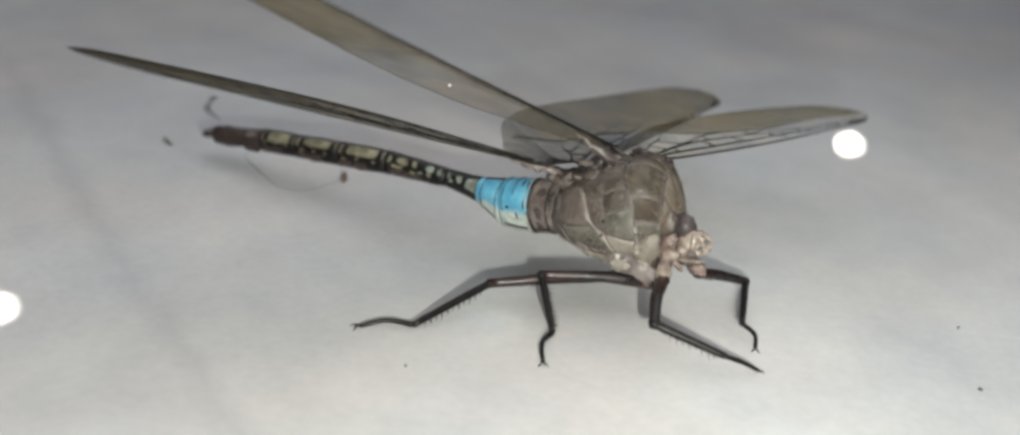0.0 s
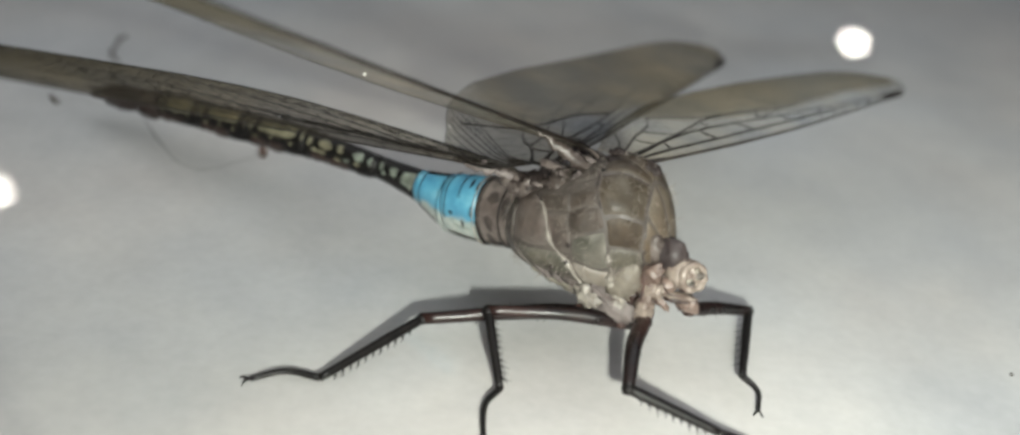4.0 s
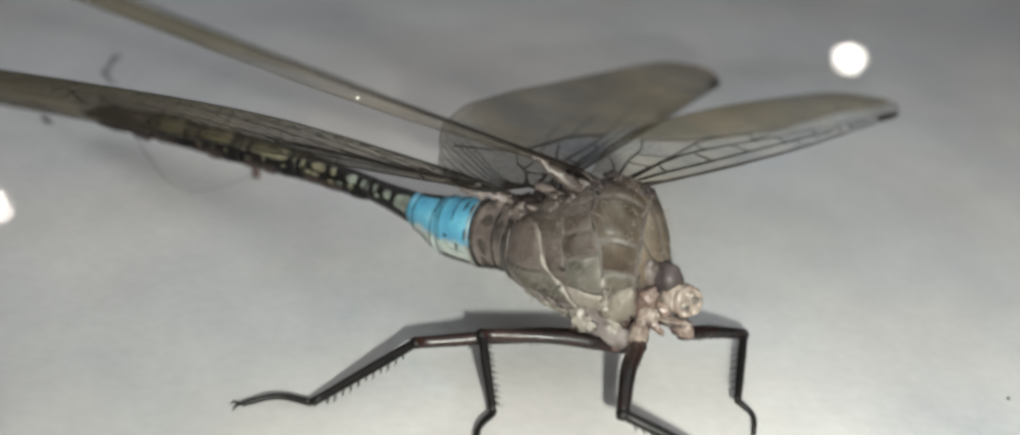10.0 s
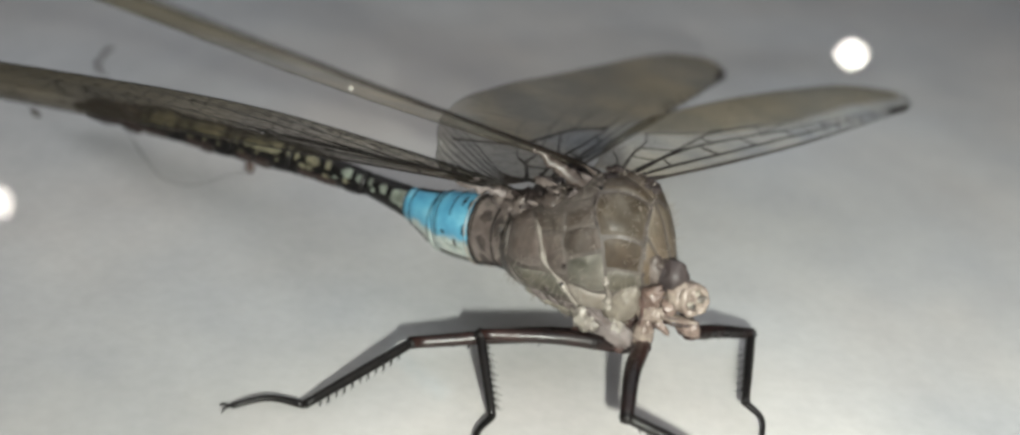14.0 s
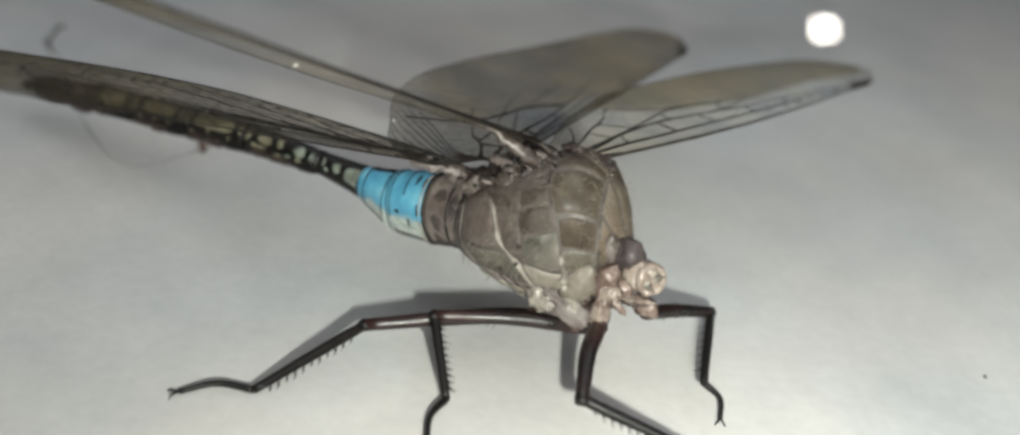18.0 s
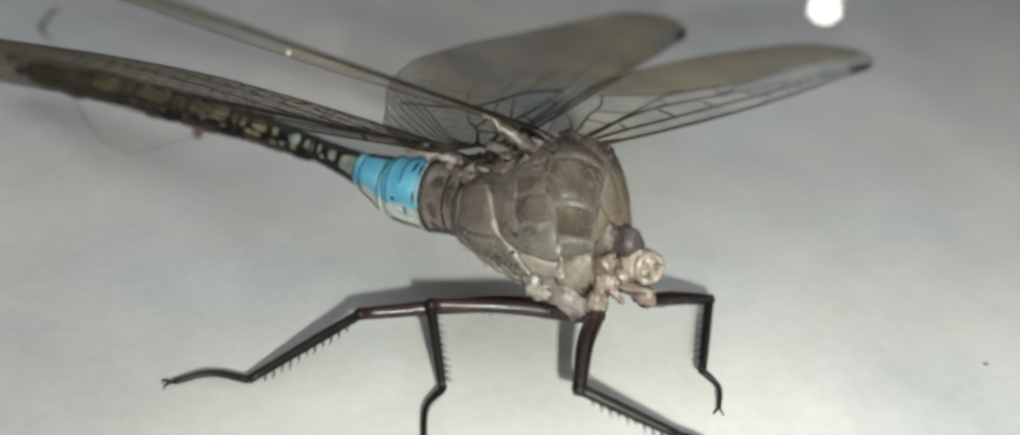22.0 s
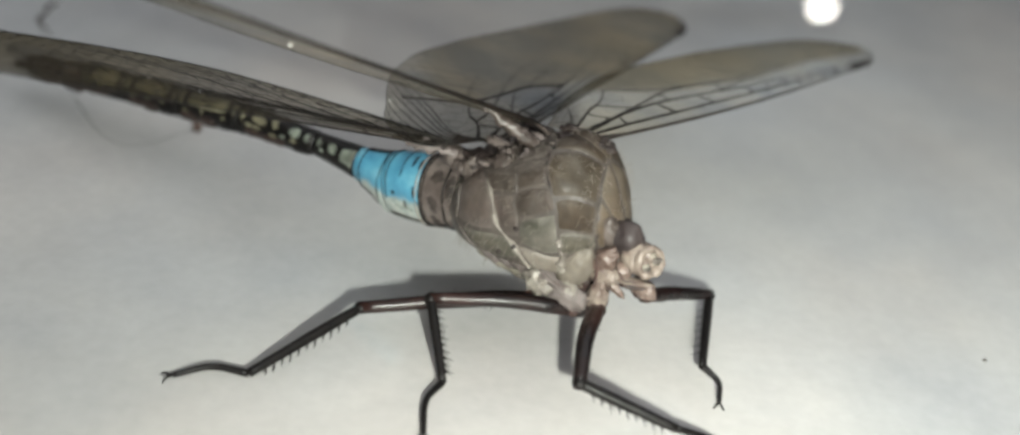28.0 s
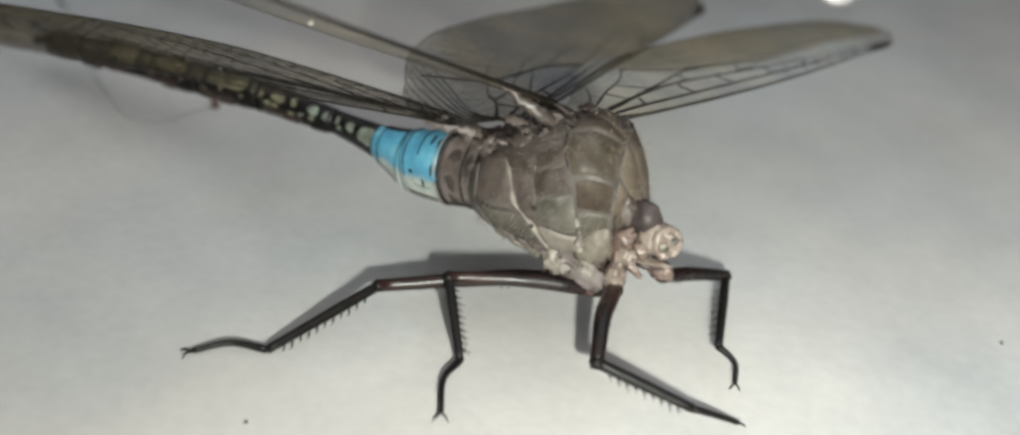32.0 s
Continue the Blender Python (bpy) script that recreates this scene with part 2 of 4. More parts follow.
# blue saddle: blue above, cream below, with a ragged border
BLUE = mat("blue_saddle", (0.05, 0.42, 0.72), 0.35)
v = coords(BLUE)
edge = calc(BLUE, "ADD", calc(BLUE, "MULTIPLY", axis_of(BLUE, v, 2), 420), calc(BLUE, "MULTIPLY", calc(BLUE, "SUBTRACT", noise_tex(BLUE, v, 700, 4), 0.5), 0.9))
tone = ramp(BLUE, noise_tex(BLUE, v, 600, 3), [(0.28, (0.05, 0.2, 0.32)), (0.55, (0.09, 0.3, 0.43)), (0.78, (0.2, 0.43, 0.53))])
paint(BLUE, blend(BLUE, ramp(BLUE, calc(BLUE, "ADD", edge, 0.82), [(0.34, (0, 0, 0)), (0.6, (1, 1, 1))]), ramp(BLUE, noise_tex(BLUE, v, 1500, 4), [(0.35, (0.26, 0.31, 0.3)), (0.65, (0.44, 0.46, 0.42))]), tone))
bump(BLUE, noise_tex(BLUE, v, 2500, 3), 0.25, 0.0001)

GLOW = mat("lamp_glass", (1, 1, 1), 0.5)
bsdf(GLOW).inputs["Emission Color"].default_value = (1.0, 0.96, 0.87, 1)
bsdf(GLOW).inputs["Emission Strength"].default_value = GLOBE_POWER
# glow of the added fill panel, not of a known lamp
FILL_GLOW = mat("fill_light_diffuser", (0.9, 0.9, 0.9), 0.6)
bsdf(FILL_GLOW).inputs["Emission Color"].default_value = (0.93, 0.95, 1.0, 1)
bsdf(FILL_GLOW).inputs["Emission Strength"].default_value = FILL_POWER
LED = mat("torch_lens", (1, 1, 1), 0.5)
bsdf(LED).inputs["Emission Color"].default_value = (0.972, 1.0, 0.915, 1)
bsdf(LED).inputs["Emission Strength"].default_value = TORCH_POWER

# wing membrane: clear on one side of a border line, smoky beyond it, a thin gloss over all
def membrane(name, clear_tone, smoky_tone, cloudy, cloud_tone, sheen, soft=0.06, uneven=0.05, veil=0.25):
    """The second UV coordinate is 0.5 on the border and grows into the smoky side."""
    m = bpy.data.materials.new(name)
    m.use_nodes = True
    nt = m.node_tree
    nt.nodes.remove(nt.nodes["Principled BSDF"])
    uv = coords(m, "UV")
    wave = calc(m, "MULTIPLY", calc(m, "SUBTRACT", noise_tex(m, coords(m), 220, 4), 0.5), uneven * 2)
    smoke = calc(m, "ADD", axis_of(m, uv, 1), wave)
    blotch = ramp(m, noise_tex(m, coords(m), 150, 5, 0.6), [(0.3, (0.8, 0.8, 0.79)), (0.7, (1.12, 1.1, 1.06))])
    hue = ramp(m, noise_tex(m, coords(m), 75, 3), [(0.35, (0.93, 0.97, 1.04)), (0.65, (1.06, 1.0, 0.9))])
    blotch = blend(m, 1.0, blotch, hue, "MULTIPLY")
    clear = nt.nodes.new("ShaderNodeBsdfTransparent")
    tone = ramp(m, smoke, [(0.5 - soft, clear_tone), (0.5 + soft, smoky_tone), (1.0, tuple(c * 0.95 for c in smoky_tone))])
    link(m, blend(m, 1.0, tone, blotch, "MULTIPLY"), clear.inputs[0])
    gloss = nt.nodes.new("ShaderNodeBsdfGlossy")
    gloss.inputs["Roughness"].default_value = 0.32
    gloss.inputs[0].default_value = (0.9, 0.89, 0.85, 1)
    milk = nt.nodes.new("ShaderNodeBsdfDiffuse")
    link(m, ramp(m, noise_tex(m, coords(m), 420, 4), [(0.3, tuple(c * 0.6 for c in cloud_tone)), (0.7, cloud_tone)]), milk.inputs[0])
    rip = node(m, "ShaderNodeBump", Strength=0.6, Distance=0.0002)
    link(m, noise_tex(m, coords(m), 700, 3), rip.inputs["Height"])
    link(m, rip.outputs[0], gloss.inputs["Normal"])
    m1 = nt.nodes.new("ShaderNodeMixShader")
    link(m, ramp(m, smoke, [(0.5 - soft, (cloudy * veil,) * 3), (0.5 + soft, (cloudy,) * 3)]), m1.inputs[0])
    link(m, clear.outputs[0], m1.inputs[1])
    link(m, milk.outputs[0], m1.inputs[2])
    m2 = nt.nodes.new("ShaderNodeMixShader")
    m2.inputs[0].default_value = sheen
    link(m, m1.outputs[0], m2.inputs[1])
    link(m, gloss.outputs[0], m2.inputs[2])
    link(m, m2.outputs[0], nt.nodes["Material Output"].inputs[0])
    return m


MEMBRANE = membrane("smoky_wing_membrane", (0.94, 0.935, 0.91), (0.61, 0.57, 0.475), 0.1, (0.16, 0.145, 0.11), 0.03)
NETTED = membrane("grey_netted_membrane", (0.66, 0.665, 0.66), (0.62, 0.585, 0.505), 0.08, (0.15, 0.135, 0.1), 0.03)
AMBER = membrane("amber_wing_membrane", (0.78, 0.765, 0.73), (0.33, 0.29, 0.222), 0.38, (0.125, 0.112, 0.075), 0.05, 0.2, veil=0.45)
PEARL = membrane("pale_wing_membrane", (0.85, 0.84, 0.82), (0.34, 0.295, 0.225), 0.55, (0.19, 0.168, 0.125), 0.06, 0.09, veil=0.35)


# ---- mesh helpers ----
def mesh_object(name, verts, faces, material, parent=None, label="", smooth=True, scale=MM, uvs=None):
    me = bpy.data.meshes.new(name)
    me.from_pydata([tuple(c * scale for c in p) for p in verts], [], faces)
    me.materials.append(material)
    if smooth:
        me.polygons.foreach_set("use_smooth", [True] * len(me.polygons))
    if uvs:
        layer = me.uv_layers.new(name="uv")
        for lp in me.loops:
            layer.data[lp.index].uv = uvs[lp.vertex_index]
    me.update()
    ob = new(name, me)
    ob.parent = parent
    if label:
        tagged(ob, label)
    return ob


def box(name, lo, hi, material, kind="structure", label="", category=""):
    x0, y0, z0 = lo
    x1, y1, z1 = hi
    vs = [(x0, y0, z0), (x1, y0, z0), (x1, y1, z0), (x0, y1, z0), (x0, y0, z1), (x1, y0, z1), (x1, y1, z1), (x0, y1, z1)]
    fs = [(3, 2, 1, 0), (4, 5, 6, 7), (0, 1, 5, 4), (1, 2, 6, 5), (2, 3, 7, 6), (3, 0, 4, 7)]
    return tagged(mesh_object(name, vs, fs, material, smooth=False, scale=1), label, category, kind=kind)


def frame_of(d):
    d = Vector(d).normalized()
    a = d.cross(Vector((0, 0, 1)))
    if a.length < 1e-3:
        a = d.cross(Vector((0, 1, 0)))
    a.normalize()
    return d, a, a.cross(d)


def tube(points, radii, sides=8, verts=None, faces=None, cap=True, squash=1.0):
    """A tube through points, added to verts and faces."""
    verts = [] if verts is None else verts
    faces = [] if faces is None else faces
    pts = [Vector(p) for p in points]
    base = len(verts)
    for i, p in enumerate(pts):
        d = pts[min(i + 1, len(pts) - 1)] - pts[max(i - 1, 0)]
        _, a, b = frame_of(d)
        r = radii[i] if hasattr(radii, "__len__") else radii
        for k in range(sides):
            w = 2 * math.pi * k / sides
            verts.append(p + a * (r * math.cos(w)) + b * (r * squash * math.sin(w)))
    for i in range(len(pts) - 1):
        for k in range(sides):
            k2 = (k + 1) % sides
            faces.append((base + i * sides + k, base + i * sides + k2, base + (i + 1) * sides + k2, base + (i + 1) * sides + k))
    if cap:
        faces.append(tuple(base + k for k in reversed(range(sides))))
        faces.append(tuple(base + (len(pts) - 1) * sides + k for k in range(sides)))
    return verts, faces


def curve_points(pts, steps=6):
    """A smooth line (Catmull-Rom) through a few points."""
    p = [Vector(q) for q in pts]
    p = [p[0] * 2 - p[1]] + p + [p[-1] * 2 - p[-2]]
    out = []
    for i in range(1, len(p) - 2):
        for k in range(steps):
            t = k / steps
            a, b, c, d = p[i - 1], p[i], p[i + 1], p[i + 2]
            out.append(0.5 * ((2 * b) + (c - a) * t + (2 * a - 5 * b + 4 * c - d) * t * t + (3 * b - a - 3 * c + d) * t ** 3))
    out.append(p[-2])
    return out


def spread(radii, n):
    return [float(np.interp(i / (n - 1), np.linspace(0, 1, len(radii)), radii)) for i in range(n)]


def blob(name, centre, size, material, parent, label="", along=(0.854, -0.52, 0), lump=0.12, seed=0, freq=1.0, rings=12, sides=16):
    """A lumpy rounded body: size is its half lengths along, across and up."""
    d, a, b = frame_of(along)
    vs, fs = [], []
    c = Vector(centre)
    for i in range(rings + 1):
        t = math.pi * i / rings
        for k in range(sides):
            w = 2 * math.pi * k / sides
            n = Vector((math.cos(t), math.sin(t) * math.cos(w), math.sin(t) * math.sin(w)))
            f = 1 + lump * noise.noise(n * (1.7 * freq) + Vector((seed * 7.3, seed * 3.1, 1.7))) * 1.6 + 0.5 * lump * noise.noise(n * (4 * freq) + Vector((seed, 5, seed * 2)))
            vs.append(c + (d * (n.x * size[0]) + a * (n.y * size[1]) + b * (n.z * size[2])) * f)
    for i in range(rings):
        for k in range(sides):
            fs.append((i * sides + k, i * sides + (k + 1) % sides, (i + 1) * sides + (k + 1) % sides, (i + 1) * sides + k))
    return mesh_object(name, vs, fs, material, parent, label)


def crumpled(name, centre, size, material, parent, label="", along=(0.854, -0.52, 0), seed=0, amp=0.3, freq=1.3, rings=17, sides=21):
    """Torn, folded tissue: a rounded body with sharp creases."""
    d, a, b = frame_of(along)
    vs, fs = [], []
    off = Vector((seed * 5.7, seed * 2.3, seed * 1.1))
    for i in range(rings + 1):
        t = math.pi * i / rings
        for k in range(sides):
            w = 2 * math.pi * k / sides
            n = Vector((math.cos(t), math.sin(t) * math.cos(w), math.sin(t) * math.sin(w)))
            f = 1 + amp * (1.1 * noise.noise(n * freq + off) + 0.55 - 1.5 * abs(noise.noise(n * freq * 1.7 + off)) - 0.9 * abs(noise.noise(n * freq * 3.3 + off)))
            vs.append(Vector(centre) + (d * (n.x * size[0]) + a * (n.y * size[1]) + b * (n.z * size[2])) * f)
    for i in range(rings):
        for k in range(sides):
            fs.append((i * sides + k, i * sides + (k + 1) % sides, (i + 1) * sides + (k + 1) % sides, (i + 1) * sides + k))
    return mesh_object(name, vs, fs, material, parent, label)


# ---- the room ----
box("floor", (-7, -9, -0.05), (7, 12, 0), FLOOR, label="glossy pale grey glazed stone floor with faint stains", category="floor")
box("ceiling", (-7.2, -9.2, ROOF), (7.2, 12.2, ROOF + 0.2), CEILING, label="plain white painted ceiling", category="ceiling")
box("wall_north", (-7.2, 12, 0), (7.2, 12.2, ROOF), WALL, label="plain blue-grey painted wall", category="wall")
box("wall_south", (-7.2, -9.2, 0), (7.2, -9, ROOF), WALL, label="plain blue-grey painted wall", category="wall")
box("wall_west", (-7.2, -9, 0), (-7, 12, ROOF), WALL, label="plain blue-grey painted wall", category="wall")
box("wall_east", (7, -9, 0), (7.2, 12, ROOF), WALL, label="plain blue-grey painted wall", category="wall")


def globe(place, r):
    vs, fs = [], []
    n, m = 24, 14
    for i in range(m + 1):
        a = math.pi * i / m
        for k in range(n):
            w = 2 * math.pi * k / n
            vs.append((r * math.sin(a) * math.cos(w), r * math.sin(a) * math.sin(w), 0.62 * r * math.cos(a)))
    for i in range(m):
        for k in range(n):
            fs.append((i * n + k, (i + 1) * n + k, (i + 1) * n + (k + 1) % n, i * n + (k + 1) % n))
    ob = tagged(new("globe_lamp"), "flattened round warm white glowing glass lamp hanging from the ceiling", "lamp", "ceiling lamps")
    ob.location = place
    mesh_object("shade", vs, fs, GLOW, ob, scale=1)
    vs, fs = tube([(0, 0, r * 0.6), (0, 0, ROOF - place[2])], 0.012, 8)
    mesh_object("rod", vs, fs, BLACK, ob, scale=1)
    return ob


def toward(az, el, z):
    d = (z + 0.05) / math.tan(radians(el))
    return (d * math.sin(radians(az)), d * math.cos(radians(az)), z)


globe(toward(16.0, 15.55, CEIL), 0.078)
globe(toward(-25.0, 25.75, CEIL), 0.07)

# unseen panel added under the ceiling to give soft fill light
PL = tagged(new("fill_panel"), "large unseen glowing fill panel with a thin frame, added for soft light", "lamp")
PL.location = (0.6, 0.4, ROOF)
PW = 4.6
mesh_object("diffuser", [(-PW, -PW, -0.05), (PW, -PW, -0.05), (PW, PW, -0.05), (-PW, PW, -0.05)], [(3, 2, 1, 0)], FILL_GLOW, PL, smooth=False, scale=1)
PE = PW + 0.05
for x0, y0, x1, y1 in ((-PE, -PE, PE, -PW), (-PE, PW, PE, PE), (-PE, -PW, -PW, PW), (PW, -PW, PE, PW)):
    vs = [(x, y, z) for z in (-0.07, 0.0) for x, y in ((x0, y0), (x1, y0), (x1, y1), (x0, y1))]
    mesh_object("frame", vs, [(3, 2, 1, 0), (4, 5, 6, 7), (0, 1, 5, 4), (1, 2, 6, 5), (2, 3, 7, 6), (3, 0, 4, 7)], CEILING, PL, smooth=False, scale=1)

# ---- the torch beside the lens ----
TORCH = tagged(new("phone_torch"), "small round white lit phone torch lamp beside the camera", "torch")
n = 16
vs = [(2.0 * math.cos(2 * math.pi * k / n), 2.0 * math.sin(2 * math.pi * k / n), 0) for k in range(n)]
mesh_object("torch_lens", vs, [tuple(range(n - 1, -1, -1))], LED, TORCH, smooth=False)
vs, fs = tube([(0, 0, 0.4), (0, 0, 2.0)], 2.7, 16)
mesh_object("torch_housing", vs, fs, BLACK, TORCH)

# ---- the dragonfly ----
DF = tagged(new("dragonfly"), "headless brown dragonfly with a bright blue waist on the floor", "dragonfly")
FWD = Vector((0.854, -0.520, 0.0))
RIGHT = Vector((-0.520, -0.854, 0.0))
UP = Vector((0, 0, 1))
TC = Vector((10.8, 113.6, 0))
HALF = 7.2
HULL_T = [-1, -.85, -.6, -.3, 0, .3, .5, .7, .85, 1]
HULL_TOP = [8.5, 11, 12.6, 14, 15.3, 16.2, 16.0, 14.9, 13.3, 10]
HULL_LOW = [7.5, 5.6, 5.0, 4.8, 4.6, 4.6, 4.9, 5.8, 7, 9]
HULL_WIDE = [.5, 2.9, 3.9, 4.6, 4.9, 4.8, 4.4, 3.6, 2.5, .5]


def eased(t, table):
    return sum(np.interp(min(1, max(-1, t + d)), HULL_T, table) for d in (-.09, -.045, 0, .045, .09)) / 5


def on_thorax(t, w, lift=0.0):
    """A place on the thorax: t from rear (-1) to front (1), w the angle from the top down its right side."""
    top, low, wide = eased(t, HULL_TOP), eased(t, HULL_LOW), eased(t, HULL_WIDE)
    mid = (top + low) / 2
    c, s = math.cos(w), math.sin(w)
    side = math.copysign(abs(s) ** 0.88, s) * (wide + lift)
    return TC + FWD * (HALF * t) + RIGHT * side + UP * (mid + (top - mid + lift) * math.copysign(abs(c) ** 0.88, c))


vs, fs = [], []
for i in range(41):
    for k in range(48):
        vs.append(on_thorax(-1 + i / 20, 2 * math.pi * k / 48))
for i in range(40):
    for k in range(48):
        fs.append((i * 48 + k, i * 48 + (k + 1) % 48, (i + 1) * 48 + (k + 1) % 48, (i + 1) * 48 + k))
fs += [tuple(range(47, -1, -1)), tuple(40 * 48 + k for k in range(48))]
THX = mesh_object("thorax", vs, fs, HULL, DF, "brownish thorax with pale seams between its plates")

# plates of the thorax, parted by slanting seams: each seam gives t at angles w from the top (degrees)
SEAM_REAR = ([0, 20, 40, 60, 99, 122, 140, 160], [-.9, -.86, -.8, -.72, -.66, -.46, -.2, .05])
SEAM_ONE = ([0, 20, 39, 64, 72, 91, 103, 118, 135, 150], [-.68, -.62, -.5, -.27, -.22, -.1, .12, .25, .38, .5])
SEAM_TWO = ([0, 20, 50, 66, 77, 89, 103, 112], [-.2, -.15, -.02, .04, .06, .13, .17, .24])
SEAM_THREE = ([0, 5, 41, 64, 73, 89, 110, 131, 150], [.1, .12, .23, .4, .48, .54, .6, .58, .6])
SEAM_FRONT = ([0, 16, 50, 87, 100, 134, 150], [.66, .72, .8, .84, .85, .8, .78])
FRONT_END = ([0, 150], [.975, .975])


def plate(seam_a, seam_b, top_a, top_b, low_a, low_b, side, material, name="thorax_plate", swell=0.16):
    """A plate between two seams, from its upper to its lower edge; the edges slope from seam to seam."""
    n = 18
    vs, fs, uvs = [], [], []
    for a in range(n + 1):
        for b in range(n + 1):
            x, y = a / n, b / n
            uvs.append((x, y))
            e = min(min(x, 1 - x), min(y, 1 - y))
            cx, cy = 2 * x - 1, 2 * y - 1
            k = 1 - 0.05 * (cx * cx * cy * cy)
            x, y = 0.5 + 0.492 * cx * k, 0.5 + 0.49 * cy * k
            w = (top_a * (1 - x) + top_b * x) * (1 - y) + (low_a * (1 - x) + low_b * x) * y
            t = float(np.interp(w, *seam_a)) * (1 - x) + float(np.interp(w, *seam_b)) * x
            g = Vector((t * 3.1, w * 0.028, 4.2 * side))
            t, w = t + 0.03 * noise.noise(g), w + 4.5 * noise.noise(g + Vector((9, 3, 0)))
            ripple = (0.1 * noise.noise(Vector((t * 7, w * 0.07, 1.3))) + 0.05 * noise.noise(Vector((t * 19, w * 0.2, 4)))) * min(1, e / 0.2)
            vs.append(on_thorax(max(-.97, min(.98, t)), radians(w) * side, -0.05 + 0.08 * min(1, e / 0.09) ** 0.6 + swell * (1 - cx * cx) * (1 - cy * cy) + ripple))
    for a in range(n):
        for b in range(n):
            f = (a * (n + 1) + b, (a + 1) * (n + 1) + b, (a + 1) * (n + 1) + b + 1, a * (n + 1) + b + 1)
            fs.append(f if side > 0 else f[::-1])
    return mesh_object(name, vs, fs, material, THX, uvs=uvs)


for side in (1, -1):
    plate(SEAM_REAR, SEAM_ONE, 30, 36, 100, 98, side, ASHPLATE)
    plate(SEAM_REAR, SEAM_ONE, 101, 99, 128, 117, side, GREENPLATE)
    plate(SEAM_ONE, SEAM_TWO, 44, 46, 63, 64, side, PLATE, swell=0.05)
    plate(SEAM_ONE, SEAM_TWO, 64, 65, 101, 100, side, ASHPLATE, swell=0.08)
    plate(SEAM_TWO, SEAM_THREE, 46, 40, 64, 58, side, PLATE, swell=0.08)
    plate(SEAM_TWO, SEAM_THREE, 65, 59, 89, 72, side, PLATE)
    plate(SEAM_TWO, SEAM_THREE, 90, 73, 105, 104, side, GREENPLATE)
    plate(SEAM_ONE, SEAM_THREE, 105, 105, 126, 128, side, PALEPLATE)
    plate(SEAM_THREE, SEAM_FRONT, 30, 10, 66, 50, side, WARMPLATE, swell=0.12)
    plate(SEAM_THREE, SEAM_FRONT, 67, 51, 87, 84, side, WARMPLATE)
    plate(SEAM_THREE, SEAM_FRONT, 88, 85, 107, 100, side, GREENPLATE)
    plate(SEAM_THREE, SEAM_FRONT, 109, 102, 136, 132, side, PALEPLATE, swell=0.35)
    plate(SEAM_FRONT, FRONT_END, 0, 0, 40, 40, side, TANPLATE)
    plate(SEAM_FRONT, FRONT_END, 41, 41, 100, 100, side, TANPLATE)
    plate(SEAM_TWO, SEAM_THREE, 0, 0, 38, 34, side, PLATE)
    plate(SEAM_THREE, SEAM_FRONT, 0, 0, 29, 9, side, WARMPLATE)
    plate(SEAM_REAR, SEAM_TWO, 0, 0, 28, 34, side, PLATE)


def seam_ridge(seam, w0, w1, r, material, name, lift=0.06, wave=1.0):
    pts = []
    for k in range(25):
        w = w0 + (w1 - w0) * k / 24
        g = noise.noise(Vector((w * 0.09, r * 30, 2.0)))
        pts.append(on_thorax(float(np.interp(w, *seam)) + 0.018 * wave * g, radians(w), lift))
    radii = [r * (0.25 + 1.2 * max(0, noise.noise(Vector((k * 0.3, w0 * 0.1, 7))) + 0.55)) * min(1, (k + 1) / 3, (25 - k) / 3) for k in range(25)]
    vs, fs = tube(pts, radii, 6, squash=0.7)
    return mesh_object(name, vs, fs, material, THX)


# pale raised ridges and dark creases along the seams
seam_ridge(SEAM_ONE, 52, 122, 0.24, SKIN, "pale_ridge")
seam_ridge(SEAM_ONE, 116, 138, 0.3, SKIN, "pale_ridge", 0.1)
seam_ridge(SEAM_ONE, 36, 62, 0.09, HULL, "pale_ridge")
seam_ridge(SEAM_TWO, 46, 78, 0.09, HULL, "pale_ridge")
seam_ridge(SEAM_THREE, 22, 66, 0.08, UMBER, "dark_crease", 0.0)
seam_ridge(SEAM_THREE, 92, 130, 0.34, SKIN, "pale_ridge")
seam_ridge(SEAM_FRONT, 80, 128, 0.12, UMBER, "dark_crease", 0.0)
seam_ridge(SEAM_FRONT, 18, 78, 0.1, HULL, "pale_ridge")
seam_ridge(SEAM_REAR, 50, 128, 0.12, HULL, "pale_ridge")
# ragged pale flange along the lower edge
for k in range(16):
    r = random.Random(640 + k)
    t = -0.35 + 1.0 * k / 15
    p = on_thorax(t, 2.45 + 0.25 * math.sin(k * 2.1), 0.05)
    s = r.uniform(.35, .7)
    crumpled("lower_flange", p, (s * 1.5, s * 0.2, s * 0.5), (GREENISH, SKIN, LILAC)[k % 3], THX, along=(0.85, -0.5, r.uniform(-.5, .2)), seed=k + 2, amp=0.4, freq=1.5, rings=12, sides=14)
# small dark pits on the seams
for t, w in ((.13, 1.8), (.14, 1.58), (-.05, 1.95)):
    blob("pit", on_thorax(t, w, 0.25), (0.2, 0.16, 0.2), UMBER, THX, seed=t, rings=6, sides=8)

